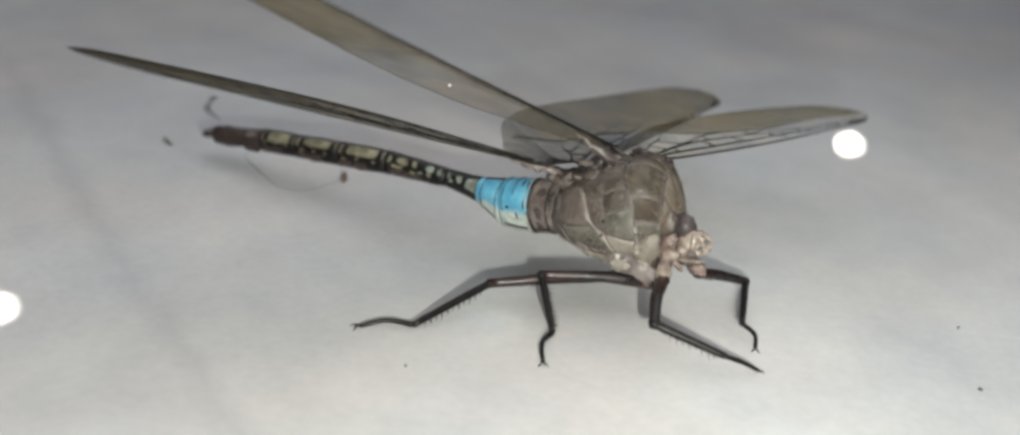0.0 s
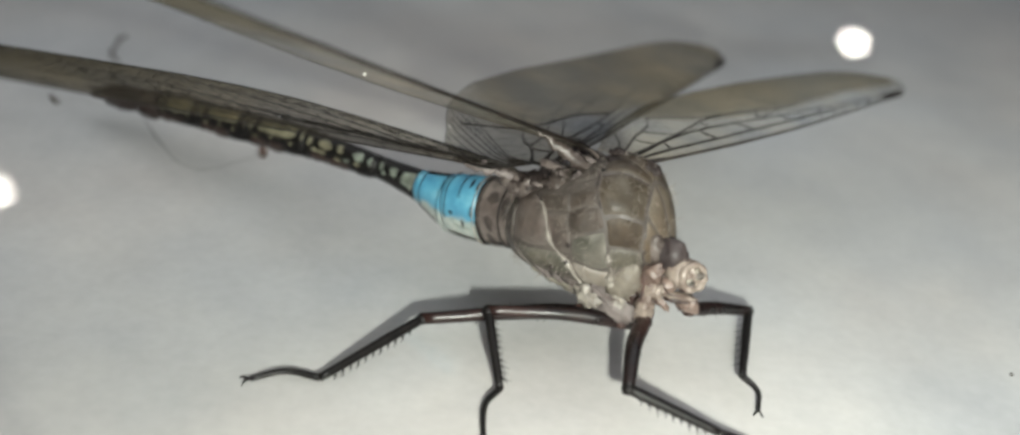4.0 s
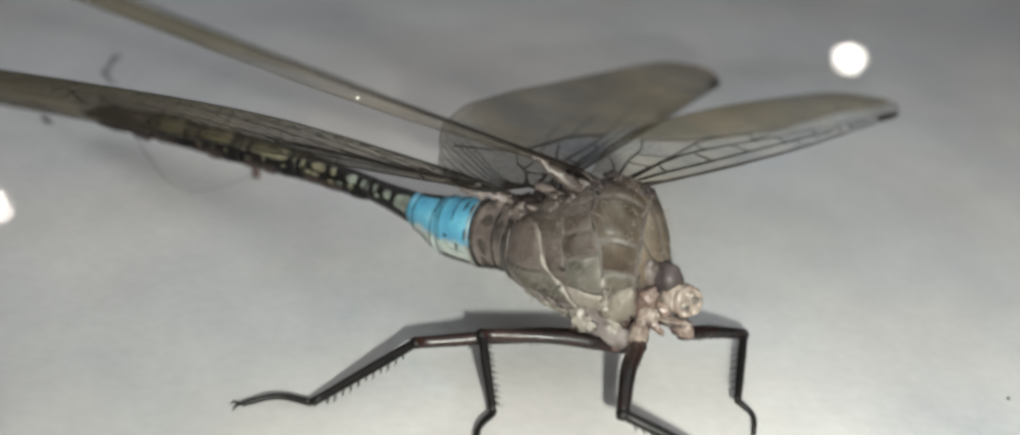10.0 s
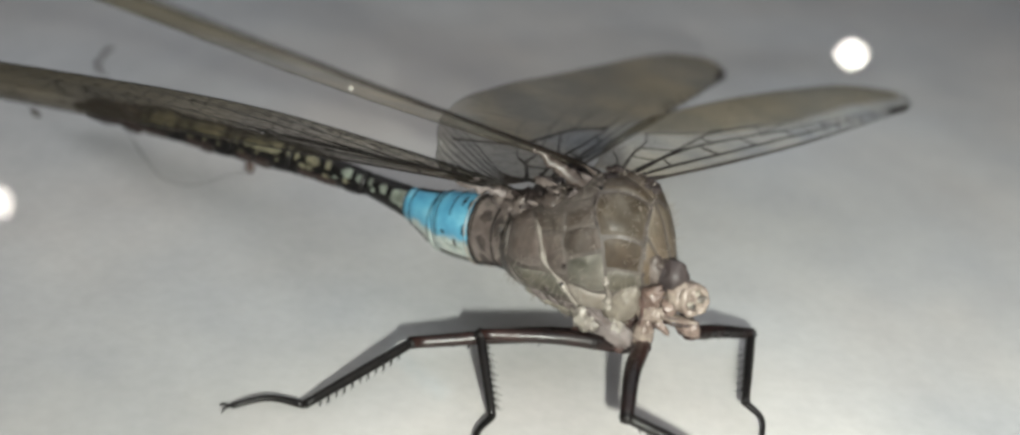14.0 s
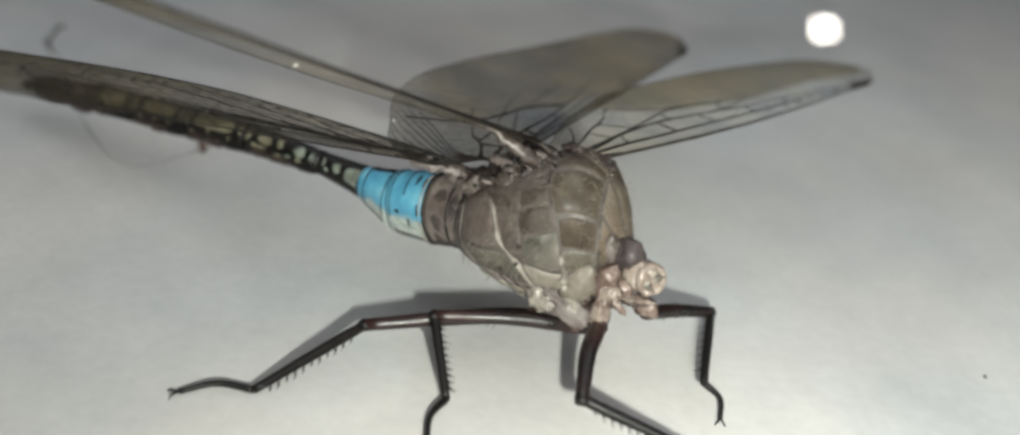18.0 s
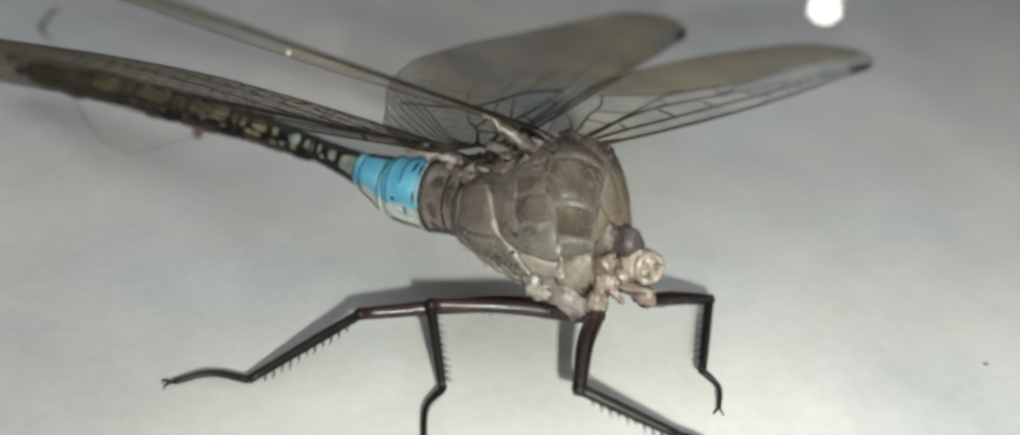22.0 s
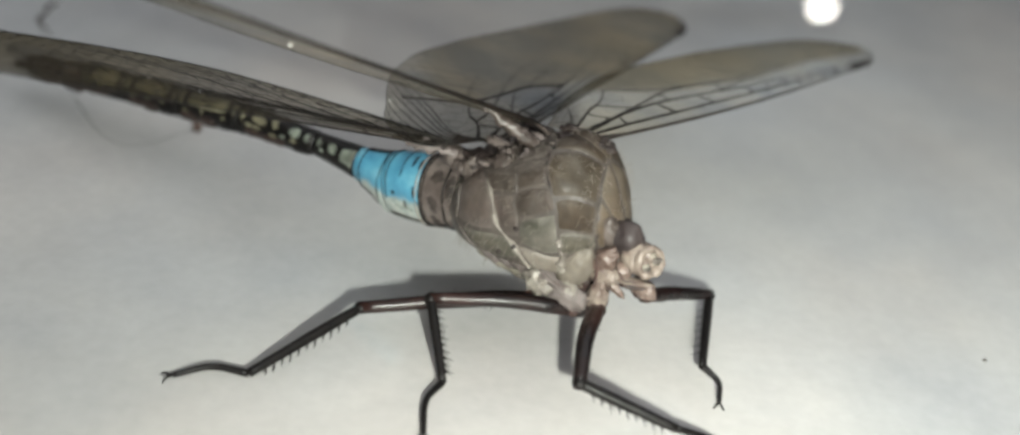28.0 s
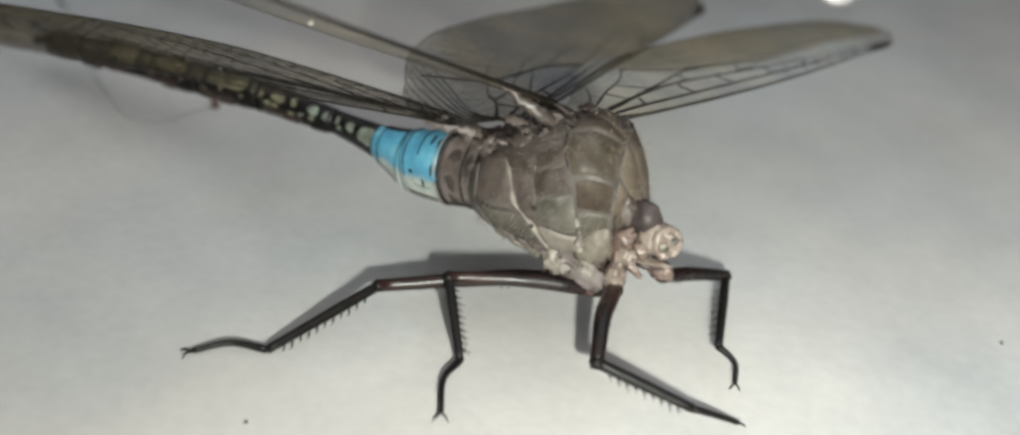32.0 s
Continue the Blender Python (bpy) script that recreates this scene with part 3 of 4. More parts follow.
# fine pale hairs over the thorax
vs, fs = [], []
for k in range(1100):
    r = random.Random(4000 + k)
    t, w = r.uniform(-.9, .95), radians(r.uniform(-70, 140))
    if noise.noise(Vector((t * 3, w * 2, 5))) < -0.1:
        continue
    p = on_thorax(t, w, 0.05)
    out = (on_thorax(t, w, 1.0) - p).normalized()
    way = (out + FWD * r.uniform(-.5, .7) - UP * r.uniform(0, .6)).normalized() * r.uniform(.35, .95)
    tube([p, p + way * 0.5, p + way + Vector((0, 0, -0.08))], [0.016, 0.013, 0.004], 3, vs, fs, cap=False)
tagged(mesh_object("fine_hairs", vs, fs, HAIR, THX, "fine pale hairs"), kind="stuff")

# neck stump, where the head is missing
crumpled("neck_collar", (16.8, 108.9, 10.2), (1.3, 0.9, 1.45), COLLAR, DF, "dark purplish-brown neck collar", seed=6, amp=0.3, freq=0.9)
crumpled("collar_lobe", (15.3, 109.1, 10.7), (1.0, 0.7, 1.2), ASH, DF, "pale greyish lobe beside the neck", seed=4, amp=0.25)
NECK = crumpled("neck_stump", (17.7, 108.6, 9.1), (1.2, 1.2, 1.25), CREAM, DF, "pale torn neck stump without a head", seed=5, amp=0.22, freq=2.0)
RING_AT = Vector((18.6, 107.9, 9.15))
ring_d, ring_a, ring_b = frame_of(FWD * 0.75 + Vector((-0.12, -0.8, 0.35)))
vs, fs = [], []
for i in range(44):
    u = 2 * math.pi * i / 44
    c = ring_a * math.cos(u) + ring_b * math.sin(u)
    for k in range(12):
        w = 2 * math.pi * k / 12
        g = 1 + 0.5 * noise.noise(Vector((math.cos(u) * 1.8, math.sin(u) * 1.8, 3 + 0.5 * math.cos(w)))) - 0.5 * abs(noise.noise(Vector((math.cos(u) * 5, math.sin(u) * 5, math.sin(w)))))
        vs.append(RING_AT + c * (0.98 + 0.33 * g * math.cos(w)) + ring_d * (0.42 * g * math.sin(w)))
for i in range(44):
    for k in range(12):
        fs.append((i * 12 + k, ((i + 1) % 44) * 12 + k, ((i + 1) % 44) * 12 + (k + 1) % 12, i * 12 + (k + 1) % 12))
mesh_object("torn_rim", vs, fs, CREAM, NECK, "pale torn rim")
crumpled("torn_skin", RING_AT - ring_d * 0.12, (0.42, 0.95, 0.95), CREAM, NECK, "pale crinkled skin closing the torn end", along=ring_d, seed=17, amp=0.3, freq=1.9, rings=22, sides=26)
for k in range(9):
    r = random.Random(70 + k)
    q = RING_AT + ring_a * r.uniform(-.55, .55) + ring_b * r.uniform(-.55, .55) + ring_d * 0.12
    s = r.uniform(.2, .36)
    crumpled("torn_flap", q, (s, s * 1.2, s * 0.8), (GREENISH, CREAM, ROOT)[k % 3], NECK, seed=k + 11, rings=10, sides=12, along=ring_d)
# soft skin, plates and leg bases between the neck and the legs
for k, (name, p, size, along, m, amp) in enumerate((
        ("side_plate", (13.5, 108.55, 7.7), (1.75, 0.7, 1.0), (0.35, -0.2, 0.9), TAN, 0.1),
        ("throat_skin", (15.45, 108.2, 8.75), (1.05, 0.6, 0.7), (0.5, -0.3, 0.8), PINK, 0.16),
        ("throat_skin", (15.65, 108.1, 7.6), (0.85, 0.62, 0.68), (0.85, -0.5, 0.1), CREAM, 0.16),
        ("throat_skin", (16.9, 108.4, 7.95), (0.75, 0.5, 0.55), (0.4, -0.2, 0.9), PINK, 0.2),
        ("throat_strip", (17.6, 108.3, 7.2), (1.25, 0.35, 0.22), (0.9, -0.4, 0.15), CREAM, 0.18),
        # dark reddish lump put where shade falls under the throat strip
        ("throat_hollow", (17.7, 108.6, 6.8), (0.95, 0.4, 0.3), (0.9, -0.4, 0.1), HIP, 0.2),
        ("coxa", (15.35, 107.75, 6.05), (1.0, 0.62, 0.68), (0.1, -0.1, 1), CREAM, 0.16),
        ("coxa", (18.8, 109.5, 6.05), (0.85, 0.65, 0.6), (0.8, -0.3, -0.4), PINK, 0.2),
        ("coxa", (12.9, 108.6, 5.5), (1.75, 0.5, 0.85), (0.85, -0.5, -0.15), LILAC, 0.2),
        # this dark reddish body stands in for the shade of a cavity
        ("coxa", (14.4, 109.1, 5.9), (1.0, 0.5, 0.5), (0.1, -0.1, 1), HIP, 0.18),
        ("coxa_skin", (13.25, 108.15, 5.95), (0.72, 0.25, 0.55), (0.5, -0.3, 0.6), SKIN, 0.25),
        ("coxa_strap", (16.5, 108.0, 6.75), (0.85, 0.25, 0.24), (0.7, -0.4, -0.6), PINK, 0.2),
        ("skin_flap", (11.0, 108.6, 6.0), (0.8, 0.3, 0.7), (0.85, -0.5, -0.3), SKIN, 0.34),
        ("skin_flap", (11.7, 108.4, 6.7), (1.0, 0.3, 0.4), (0.85, -0.5, -0.35), LILAC, 0.3))):
    label = {"coxa": "piece of the pinkish leg bases and their shaded gap", "side_plate": "pale tan oval plate above the legs", "throat_skin": "pale pinkish crinkled throat skin"}.get(name, "")
    crumpled(name, p, [c * 1.16 for c in size], m, DF, label, along=along, seed=8 + k, amp=amp * 1.6, freq=1.9, rings=26, sides=30)
# dark reddish tubes in the gaps between them, crease shade put into their colour
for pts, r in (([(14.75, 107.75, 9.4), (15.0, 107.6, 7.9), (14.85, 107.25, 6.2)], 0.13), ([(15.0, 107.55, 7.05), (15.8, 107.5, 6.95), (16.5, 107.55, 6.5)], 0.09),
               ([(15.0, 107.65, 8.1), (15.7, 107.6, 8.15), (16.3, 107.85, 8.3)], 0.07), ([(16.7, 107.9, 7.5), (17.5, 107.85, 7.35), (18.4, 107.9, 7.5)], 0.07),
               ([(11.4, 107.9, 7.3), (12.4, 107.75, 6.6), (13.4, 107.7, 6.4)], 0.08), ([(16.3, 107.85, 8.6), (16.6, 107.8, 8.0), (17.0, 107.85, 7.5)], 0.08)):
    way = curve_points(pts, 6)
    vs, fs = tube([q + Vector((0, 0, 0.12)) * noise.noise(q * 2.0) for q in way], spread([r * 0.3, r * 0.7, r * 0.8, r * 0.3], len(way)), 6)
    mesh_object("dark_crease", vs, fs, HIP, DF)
# wing hinges on the back: a dark cluttered ridge with pale plates in front
for k in range(9):
    f = k / 8
    p = Vector((4.6, 114.6, 12.0)) * (1 - f) + Vector((14.2, 112.6, 15.3)) * f
    crumpled("hinge_ridge", p, (1.3, 0.85, 0.75), UMBER if k % 3 else BROWN, DF, "dark cluttered ridge at the wing hinges" if k == 0 else "", seed=80 + k, amp=0.4, freq=1.8, rings=20, sides=24)
for k, (p, size, along) in enumerate((((5.2, 113.2, 12.3), (0.85, 0.25, 0.5), (0.3, -0.2, 1)), ((7.6, 112.2, 13.55), (0.8, 0.35, 0.6), (0.85, -0.5, 0.3)), ((9.25, 111.75, 14.0), (0.85, 0.35, 0.72), (0.5, -0.3, 0.8)))):
    crumpled("hinge_plate", p, size, (ASH, ASH, LILAC)[k], DF, "pale pinkish plate at the wing hinge" if k == 0 else "", along=along, seed=95 + k, amp=0.45, freq=2.0, rings=20, sides=24)
# dark pieces are part real knobs, part shade put into the recesses
for k, (p, s, m) in enumerate((((4.9, 113.8, 12.0), 0.75, ASH), ((6.1, 113.3, 12.9), 0.7, UMBER), ((7.3, 112.7, 13.3), 0.75, ASH), ((7.9, 112.5, 12.7), 0.55, UMBER),
                               ((9.3, 111.7, 14.2), 0.85, ROOT), ((8.6, 112.4, 14.1), 0.5, ASH), ((10.8, 111.2, 14.9), 0.75, UMBER), ((11.2, 111.0, 14.3), 0.5, UMBER), ((12.2, 112.2, 15.9), 1.0, UMBER),
                               ((13.6, 111.9, 16.0), 0.8, UMBER), ((9.6, 113.4, 15.3), 0.9, BROWN), ((7.2, 114.7, 13.9), 0.9, BROWN), ((12.6, 113.6, 16.0), 0.9, UMBER), ((10.2, 116.4, 14.6), 0.9, UMBER), ((8.0, 117.2, 12.8), 1.1, BROWN))):
    crumpled("wing_hinge", (p[0], p[1] + 0.35, p[2] - 0.25), (s * 1.25, s * 0.6, s * 0.42), m, DF, amp=0.34, seed=40 + k, freq=1.3, rings=18, sides=22)
for k in range(44):
    r = random.Random(500 + k)
    t = r.random()
    p = Vector((4.6, 113.7, 12.2)) * (1 - t) + Vector((12.0, 111.5, 15.4)) * t + Vector((r.uniform(-.5, .5), r.uniform(-.3, .6), r.uniform(-.45, .45)))
    s = r.uniform(.16, .42)
    d = Vector((r.uniform(-1, 1), r.uniform(-1, 1), r.uniform(-.4, .6)))
    crumpled("hinge_flake", p, (s * 1.5, s * 0.8, s * 0.45), (ASH, UMBER, BROWN, UMBER, UMBER)[k % 5], DF, along=d, amp=0.4, seed=k + 3, freq=1.3, rings=10, sides=12)
for k in range(26):
    r = random.Random(900 + k)
    t = r.uniform(0.0, 1.0)
    p = Vector((10.6, 110.9, 15.0)) * (1 - t) + Vector((14.6, 112.4, 15.6)) * t + Vector((r.uniform(-.3, .3), r.uniform(-.4, .4), r.uniform(-.3, .3)))
    blob("hinge_knob", p, (r.uniform(.18, .36),) * 3, BLACK if k % 3 else UMBER, DF, lump=0.3, seed=k, rings=6, sides=8)

# abdomen
AXIS = [(5.6, 116.9, 8.1, 2.45), (2.8, 118.6, 7.65, 2.6), (-0.5, 120.6, 7.15, 2.15), (-3.4, 122.4, 7.2, 1.3), (-7.2, 124.7, 7.25, 1.02), (-14.2, 129.0, 6.8, 1.3), (-20.2, 132.6, 6.0, 1.36),
        (-25.8, 136.0, 5.25, 1.3), (-30.5, 138.9, 4.6, 1.32), (-33.5, 140.7, 4.05, 1.08), (-36.0, 142.2, 3.55, 1.24), (-37.4, 143.1, 3.25, 1.14)]


class Segment:
    """One ring of the abdomen, in a space whose x runs rearwards along it and whose z is up."""

    def __init__(self, p, q, bulge, material, label, belly):
        a, b = Vector(p[:3]), Vector(q[:3])
        d = (b - a).normalized()
        y = UP.cross(d).normalized()
        self.long, self.r0, self.r1, self.bulge, self.belly = (b - a).length, p[3], q[3], bulge, belly
        self.m = Matrix((d, y, d.cross(y))).transposed().to_4x4()
        self.m.translation = a * MM
        vs, fs = [], []
        n, s = 10, 32
        for i in range(n + 1):
            for k in range(s):
                vs.append(self.at(i / n, 2 * math.pi * k / s))
        for i in range(n):
            for k in range(s):
                fs.append((i * s + k, (i + 1) * s + k, (i + 1) * s + (k + 1) % s, i * s + (k + 1) % s))
        fs += [tuple(range(s)), tuple(n * s + k for k in reversed(range(s)))]
        self.ob = mesh_object("abdomen_segment", vs, fs, material, DF, label)
        self.ob.matrix_basis = self.m

    def at(self, x, w, lift=0.0):
        """x along the segment from 0 to 1, w the angle from its back towards the right side."""
        r = self.r0 + (self.r1 - self.r0) * x + self.bulge * (1 - (2 * x - 1) ** 2) + lift
        low = 1 + max(0, -math.cos(w)) * (self.belly[0] + (self.belly[1] - self.belly[0]) * x)
        return Vector((x * self.long, r * 0.92 * math.sin(w), r * low * math.cos(w)))

    def panel(self, x0, x1, w0, w1, material, name, lift=0.05, taper=0.0):
        vs, fs = [], []
        n = 8
        for i in range(n + 1):
            for k in range(n + 1):
                cx, cy = 2 * i / n - 1, 2 * k / n - 1
                e = min(1 - abs(cx), 1 - abs(cy))
                q = 1 - 0.12 * cx * cx * cy * cy - 0.22 * max(0, noise.noise(Vector((x0 * 9 + cx * 1.2, w0 * 0.3 + cy * 1.2, self.long)))) * max(abs(cx), abs(cy))
                mid, half = (w0 + w1) / 2, (w1 - w0) / 2 * (1 - taper * (cx + 1) / 2)
                vs.append(self.at((x0 + x1) / 2 + (x1 - x0) / 2 * cx * q, radians(mid + half * cy * q), -0.03 + (lift + 0.03) * min(1, e / 0.2)))
        for i in range(n):
            for k in range(n):
                f = (i * (n + 1) + k, (i + 1) * (n + 1) + k, (i + 1) * (n + 1) + k + 1, i * (n + 1) + k + 1)
                fs.append(f)
        return mesh_object(name, vs, fs, material, self.ob)

    def spot(self, x, w, a, b, material, name):
        """A rounded, uneven mark lying on the segment."""
        vs, fs = [self.at(x, radians(w), 0.05)], []
        n = 14
        for ring, f in ((0, 0.55), (1, 1.0)):
            for k in range(n):
                t = 2 * math.pi * k / n
                g = f * (1 + 0.55 * noise.noise(Vector((math.cos(t) * 1.3, math.sin(t) * 1.3, x * 9 + w))))
                vs.append(self.at(x + a * g * math.cos(t), radians(w + b * g * math.sin(t)), 0.045 if ring == 0 else -0.02))
        for k in range(n):
            k2 = (k + 1) % n
            fs += [(0, 1 + k, 1 + k2), (1 + k, 1 + n + k, 1 + n + k2, 1 + k2)]
        return mesh_object(name, vs, fs, material, self.ob)

    def ring(self, x, r, material, name="ring", w0=0, w1=360):
        pts = [self.at(x, radians(w0 + (w1 - w0) * k / 36), 0.02) for k in range(37)]
        vs, fs = tube(pts, r, 6)
        return mesh_object(name, vs, fs, material, self.ob)


segs = []
for i in range(len(AXIS) - 1):
    m = BROWN if i == 0 else BLUE if i in (1, 2) else RUST if i >= 8 else BLACK
    label = "brown first abdomen segment" if i == 0 else "bright blue waist segment, cream below" if i in (1, 2) else "reddish-brown tail segment" if i >= 8 else "dark abdomen segment with olive panels"
    segs.append(Segment(AXIS[i], AXIS[i + 1], (0.1, 0.05, -0.05, -0.03, 0.06, 0.1, 0.1, 0.1, 0.08, 0.05, 0.0)[i], m, label, ((.1, .22), (.25, .5), (.5, .3), (.25, 0))[i] if i < 4 else (0, 0)))
S1, S2, S3 = segs[0], segs[1], segs[2]
S1.ring(0.97, 0.1, BLACK)
S1.ring(0.88, 0.05, BLACK, w0=0, w1=200)
S1.ring(0.30, 0.09, BLACK)
for x, w, a, b in ((0.55, 48, 0.13, 10), (0.58, 96, 0.12, 13), (0.15, 60, 0.1, 20), (0.62, 132, 0.1, 10)):
    S1.spot(x, w, a * 1.3, b * 1.4, BLOTCH, "dark_patch")
S1.panel(0.55, 0.85, 125, 165, CREAM, "pale_patch", 0.04)
S2.ring(0.06, 0.07, CREAM, "pale_ring")
S2.ring(0.5, 0.05, BLACK, w0=-60, w1=62)
S2.ring(0.86, 0.055, BLACK, w0=-110, w1=112)
S2.spot(0.1, 30, 0.05, 13, BLACK, "black_mark")
S2.spot(0.28, 24, 0.045, 14, BLACK, "black_mark")
S2.spot(0.12, 84, 0.035, 12, BLACK, "black_mark")
S2.spot(0.66, 97, 0.06, 5, BLACK, "black_mark")
S2.spot(0.36, 112, 0.04, 9, BLACK, "black_mark")
S2.panel(0.04, 0.96, 139, 147, UMBER, "belly_fold", 0.05)
S2.panel(0.1, 0.7, 118, 121, PALE, "belly_fold", 0.03)
S3.panel(0.1, 0.8, 138, 146, UMBER, "belly_fold", 0.05)
S1.panel(0.3, 0.95, 138, 148, BLACK, "belly_fold", 0.06)
S3.ring(0.1, 0.05, BLACK, w0=-120, w1=125)
S3.ring(0.78, 0.06, BLACK, w0=-150, w1=150)
S3.panel(0.02, 0.9, -14, 14, BLACK, "dorsal_stripe", 0.05)
# dark rings and side panels of the slender part
segs[3].panel(0.0, 0.36, 22, 112, PALE, "side_panel", taper=0.35)
for x, w, a, b in ((0.55, 58, 0.11, 30), (0.78, 84, 0.06, 10), (0.88, 52, 0.06, 26)):
    segs[3].spot(x, w, a, b, PALE, "pale_fleck")
for i in range(4, 8):
    sg = segs[i]
    r = random.Random(60 + i)
    for side in (1, -1):
        if i == 4:
            for x, w, a, b in ((.08, 56, .03, 26), (.24, 50, .075, 28), (.38, 86, .05, 9), (.5, 46, .05, 24), (.7, 48, .1, 26), (.72, 84, .06, 9), (.92, 50, .035, 24)):
                sg.spot(x, side * w, a, b, PALE if x < .4 else OLIVE, "pale_fleck")
        cuts = () if i == 4 else ((0.02, 0.06), (0.12, 0.82), (0.89, 0.94))
        for x0, x1 in cuts:
            lo, hi = r.uniform(6, 12), r.uniform(66, 82)
            sg.panel(x0, x1, *sorted((side * lo, side * hi)), OLIVE, "side_panel", taper=r.uniform(0, .2))
        for x0 in (0.2, 0.5, 0.76):
            sg.spot(x0 + r.uniform(0, .08), side * r.uniform(80, 94), r.uniform(.03, .07), r.uniform(5, 10), OLIVE, "pale_fleck")
        # uneven dark keel along the lower edge
        for x0 in (0.03, 0.35, 0.66):
            sg.panel(x0, x0 + r.uniform(.24, .33), *sorted((side * 98, side * r.uniform(128, 146))), RUST if x0 > .3 else BLACK, "keel", r.uniform(.1, .26))
    sg.ring(0.99, 0.1, BLACK)
    sg.ring(0.86, 0.05, BLACK)
segs[8].panel(0.15, 0.75, 30, 70, BROWN, "side_panel")
for sg in segs[8:10]:
    sg.ring(0.97, 0.09, UMBER)
    sg.panel(0.05, 0.9, 96, 150, RUST, "flange", 0.42 if sg is segs[8] else 0.16)
    for x, w in ((0.2, 40), (0.55, 15), (0.75, 60), (0.4, 75)):
        sg.spot(x, w, 0.12, 16, BLOTCH, "dark_patch")
TAIL = AXIS[-1]
for k, side in enumerate((1, -1)):
    a = Vector(TAIL[:3]) + RIGHT * (0.35 * side)
    pts = curve_points([a, a - FWD * 1.1 + RIGHT * (0.25 * side) + UP * 0.05, a - FWD * 1.7 + RIGHT * (0.3 * side) - UP * 0.2], 4)
    vs, fs = tube(pts, spread([0.5, 0.75, 0.6], len(pts)), 10, squash=0.7)
    mesh_object("tail_clasper", [q + Vector((0.12, 0.12, 0.2)) * noise.noise(q * 1.8) for q in vs], fs, RUST, DF)


# ---- wings ----
HIND_W = ([0, .03, .1, .2, .35, .5, .65, .8, .9, .95, .98, 1], [8.2, 10, 12.6, 13.8, 12.9, 11.3, 10.0, 8.8, 7.7, 6.7, 5.3, 3.4])
SPREAD_FORE_W = ([0, .05, .1, .25, .4, .55, .7, .85, .91, .95, .98, 1], [3.6, 5.4, 6.8, 9.2, 9.8, 9.8, 9.3, 8.5, 7.8, 6.8, 5.3, 3.4])

RAISED_FORE_W = ([0, .1, .25, .4, .55, .7, .85, .91, .95, .98, 1], [3.6, 7.0, 10.6, 11.8, 11.4, 10.4, 9.0, 8.1, 7.0, 5.4, 3.4])
RAISED_HIND_W = ([0, .05, .1, .2, .3, .4, .5, .65, .8, .9, .95, .98, 1], [2.6, 4.6, 6.4, 9.4, 11.6, 12.0, 11.6, 10.2, 8.8, 7.7, 6.7, 5.3, 3.4])

# Vein courses of the spread wings: (share of the span, millimetres behind the leading edge), then the radii at both ends.
FORE_VEINS = [
    ([(0, .5), (.1, .75), (.25, .65), (.48, .6), (.75, .8), (.93, .9)], .13, .05),
    ([(0, 1.3), (.08, 2.0), (.15, 2.85), (.25, 3.2), (.33, 2.9), (.42, 2.45), (.5, 1.9), (.7, 1.7), (.9, 1.5)], .14, .03),
    ([(.42, 2.45), (.49, 2.8), (.55, 3.4), (.69, 4.0), (.85, 4.6)], .07, .02),
    ([(0, 1.7), (.08, 2.3), (.17, 3.1), (.25, 3.9), (.32, 4.6), (.4, 4.5), (.463, 4.05)], .14, .05),
    ([(0, 2.1), (.05, 3.2), (.11, 4.6), (.16, 5.4), (.2, 6.6), (.21, 7.2)], .13, .05),
    ([(.21, 7.2), (.28, 5.7), (.35, 4.9), (.46, 4.05), (.55, 3.4)], .05, .05),
    ([(0, 2.3), (.03, 3.2), (.06, 4.4), (.09, 6.2)], .11, .04),
    ([(.264, 3.1), (.252, 2.2), (.246, .65)], .07, .07),
    ([(.149, 2.85), (.13, 1.8), (.117, .7)], .07, .07),
    ([(.434, 2.4), (.45, 3.2), (.463, 4.05)], .06, .05),
    ([(.493, 1.9), (.482, .6)], .06, .05),
    ([(.365, 2.7), (.36, .62)], .05, .05),
    ([(.2, 3.2), (.215, 3.6)], .06, .05),
    ([(.3, 3.1), (.3, 4.4)], .05, .05),
    ([(.62, 1.75), (.6, .7)], .045, .04),
    ([(.14, 5.2), (.2, 3.5)], .05, .04),
    ([(.1, 4.3), (.13, 2.7)], .05, .05),
]
HIND_VEINS = [
    ([(0, .4), (.2, .5), (.5, .6), (.7, .7)], .12, .02),
    ([(0, .8), (.05, 1.3), (.1, 1.7), (.2, 1.7), (.3, 2.0), (.45, 3.0), (.7, 5.0)], .17, .02),
    ([(0, .4), (.06, .6), (.18, .9), (.3, 1.2), (.45, 1.6)], .19, .02),
    ([(0, 1.2), (.04, 2.2), (.07, 3.2), (.09, 4.3), (.132, 5.7)], .14, .06),
    ([(.07, 9.4), (.1, 7.6), (.132, 5.7), (.18, 4.7), (.24, 3.9), (.29, 2.0)], .08, .09),
    ([(.07, 3.2), (.12, 3.6), (.18, 4.7)], .09, .06),
    ([(.1, 1.7), (.15, 2.9), (.21, 4.2)], .1, .06),
    ([(.05, 1.3), (.06, 2.7)], .1, .09),
    ([(.12, .75), (.13, 1.7)], .09, .07),
    ([(.22, 1.0), (.23, 1.75)], .07, .06),
    ([(.132, 5.7), (.17, 7.0), (.24, 8.0)], .06, .02),
    ([(.18, 4.7), (.25, 5.8), (.34, 6.4)], .06, .02),
    ([(.24, 3.9), (.33, 4.6), (.45, 5.2)], .06, .02),
]
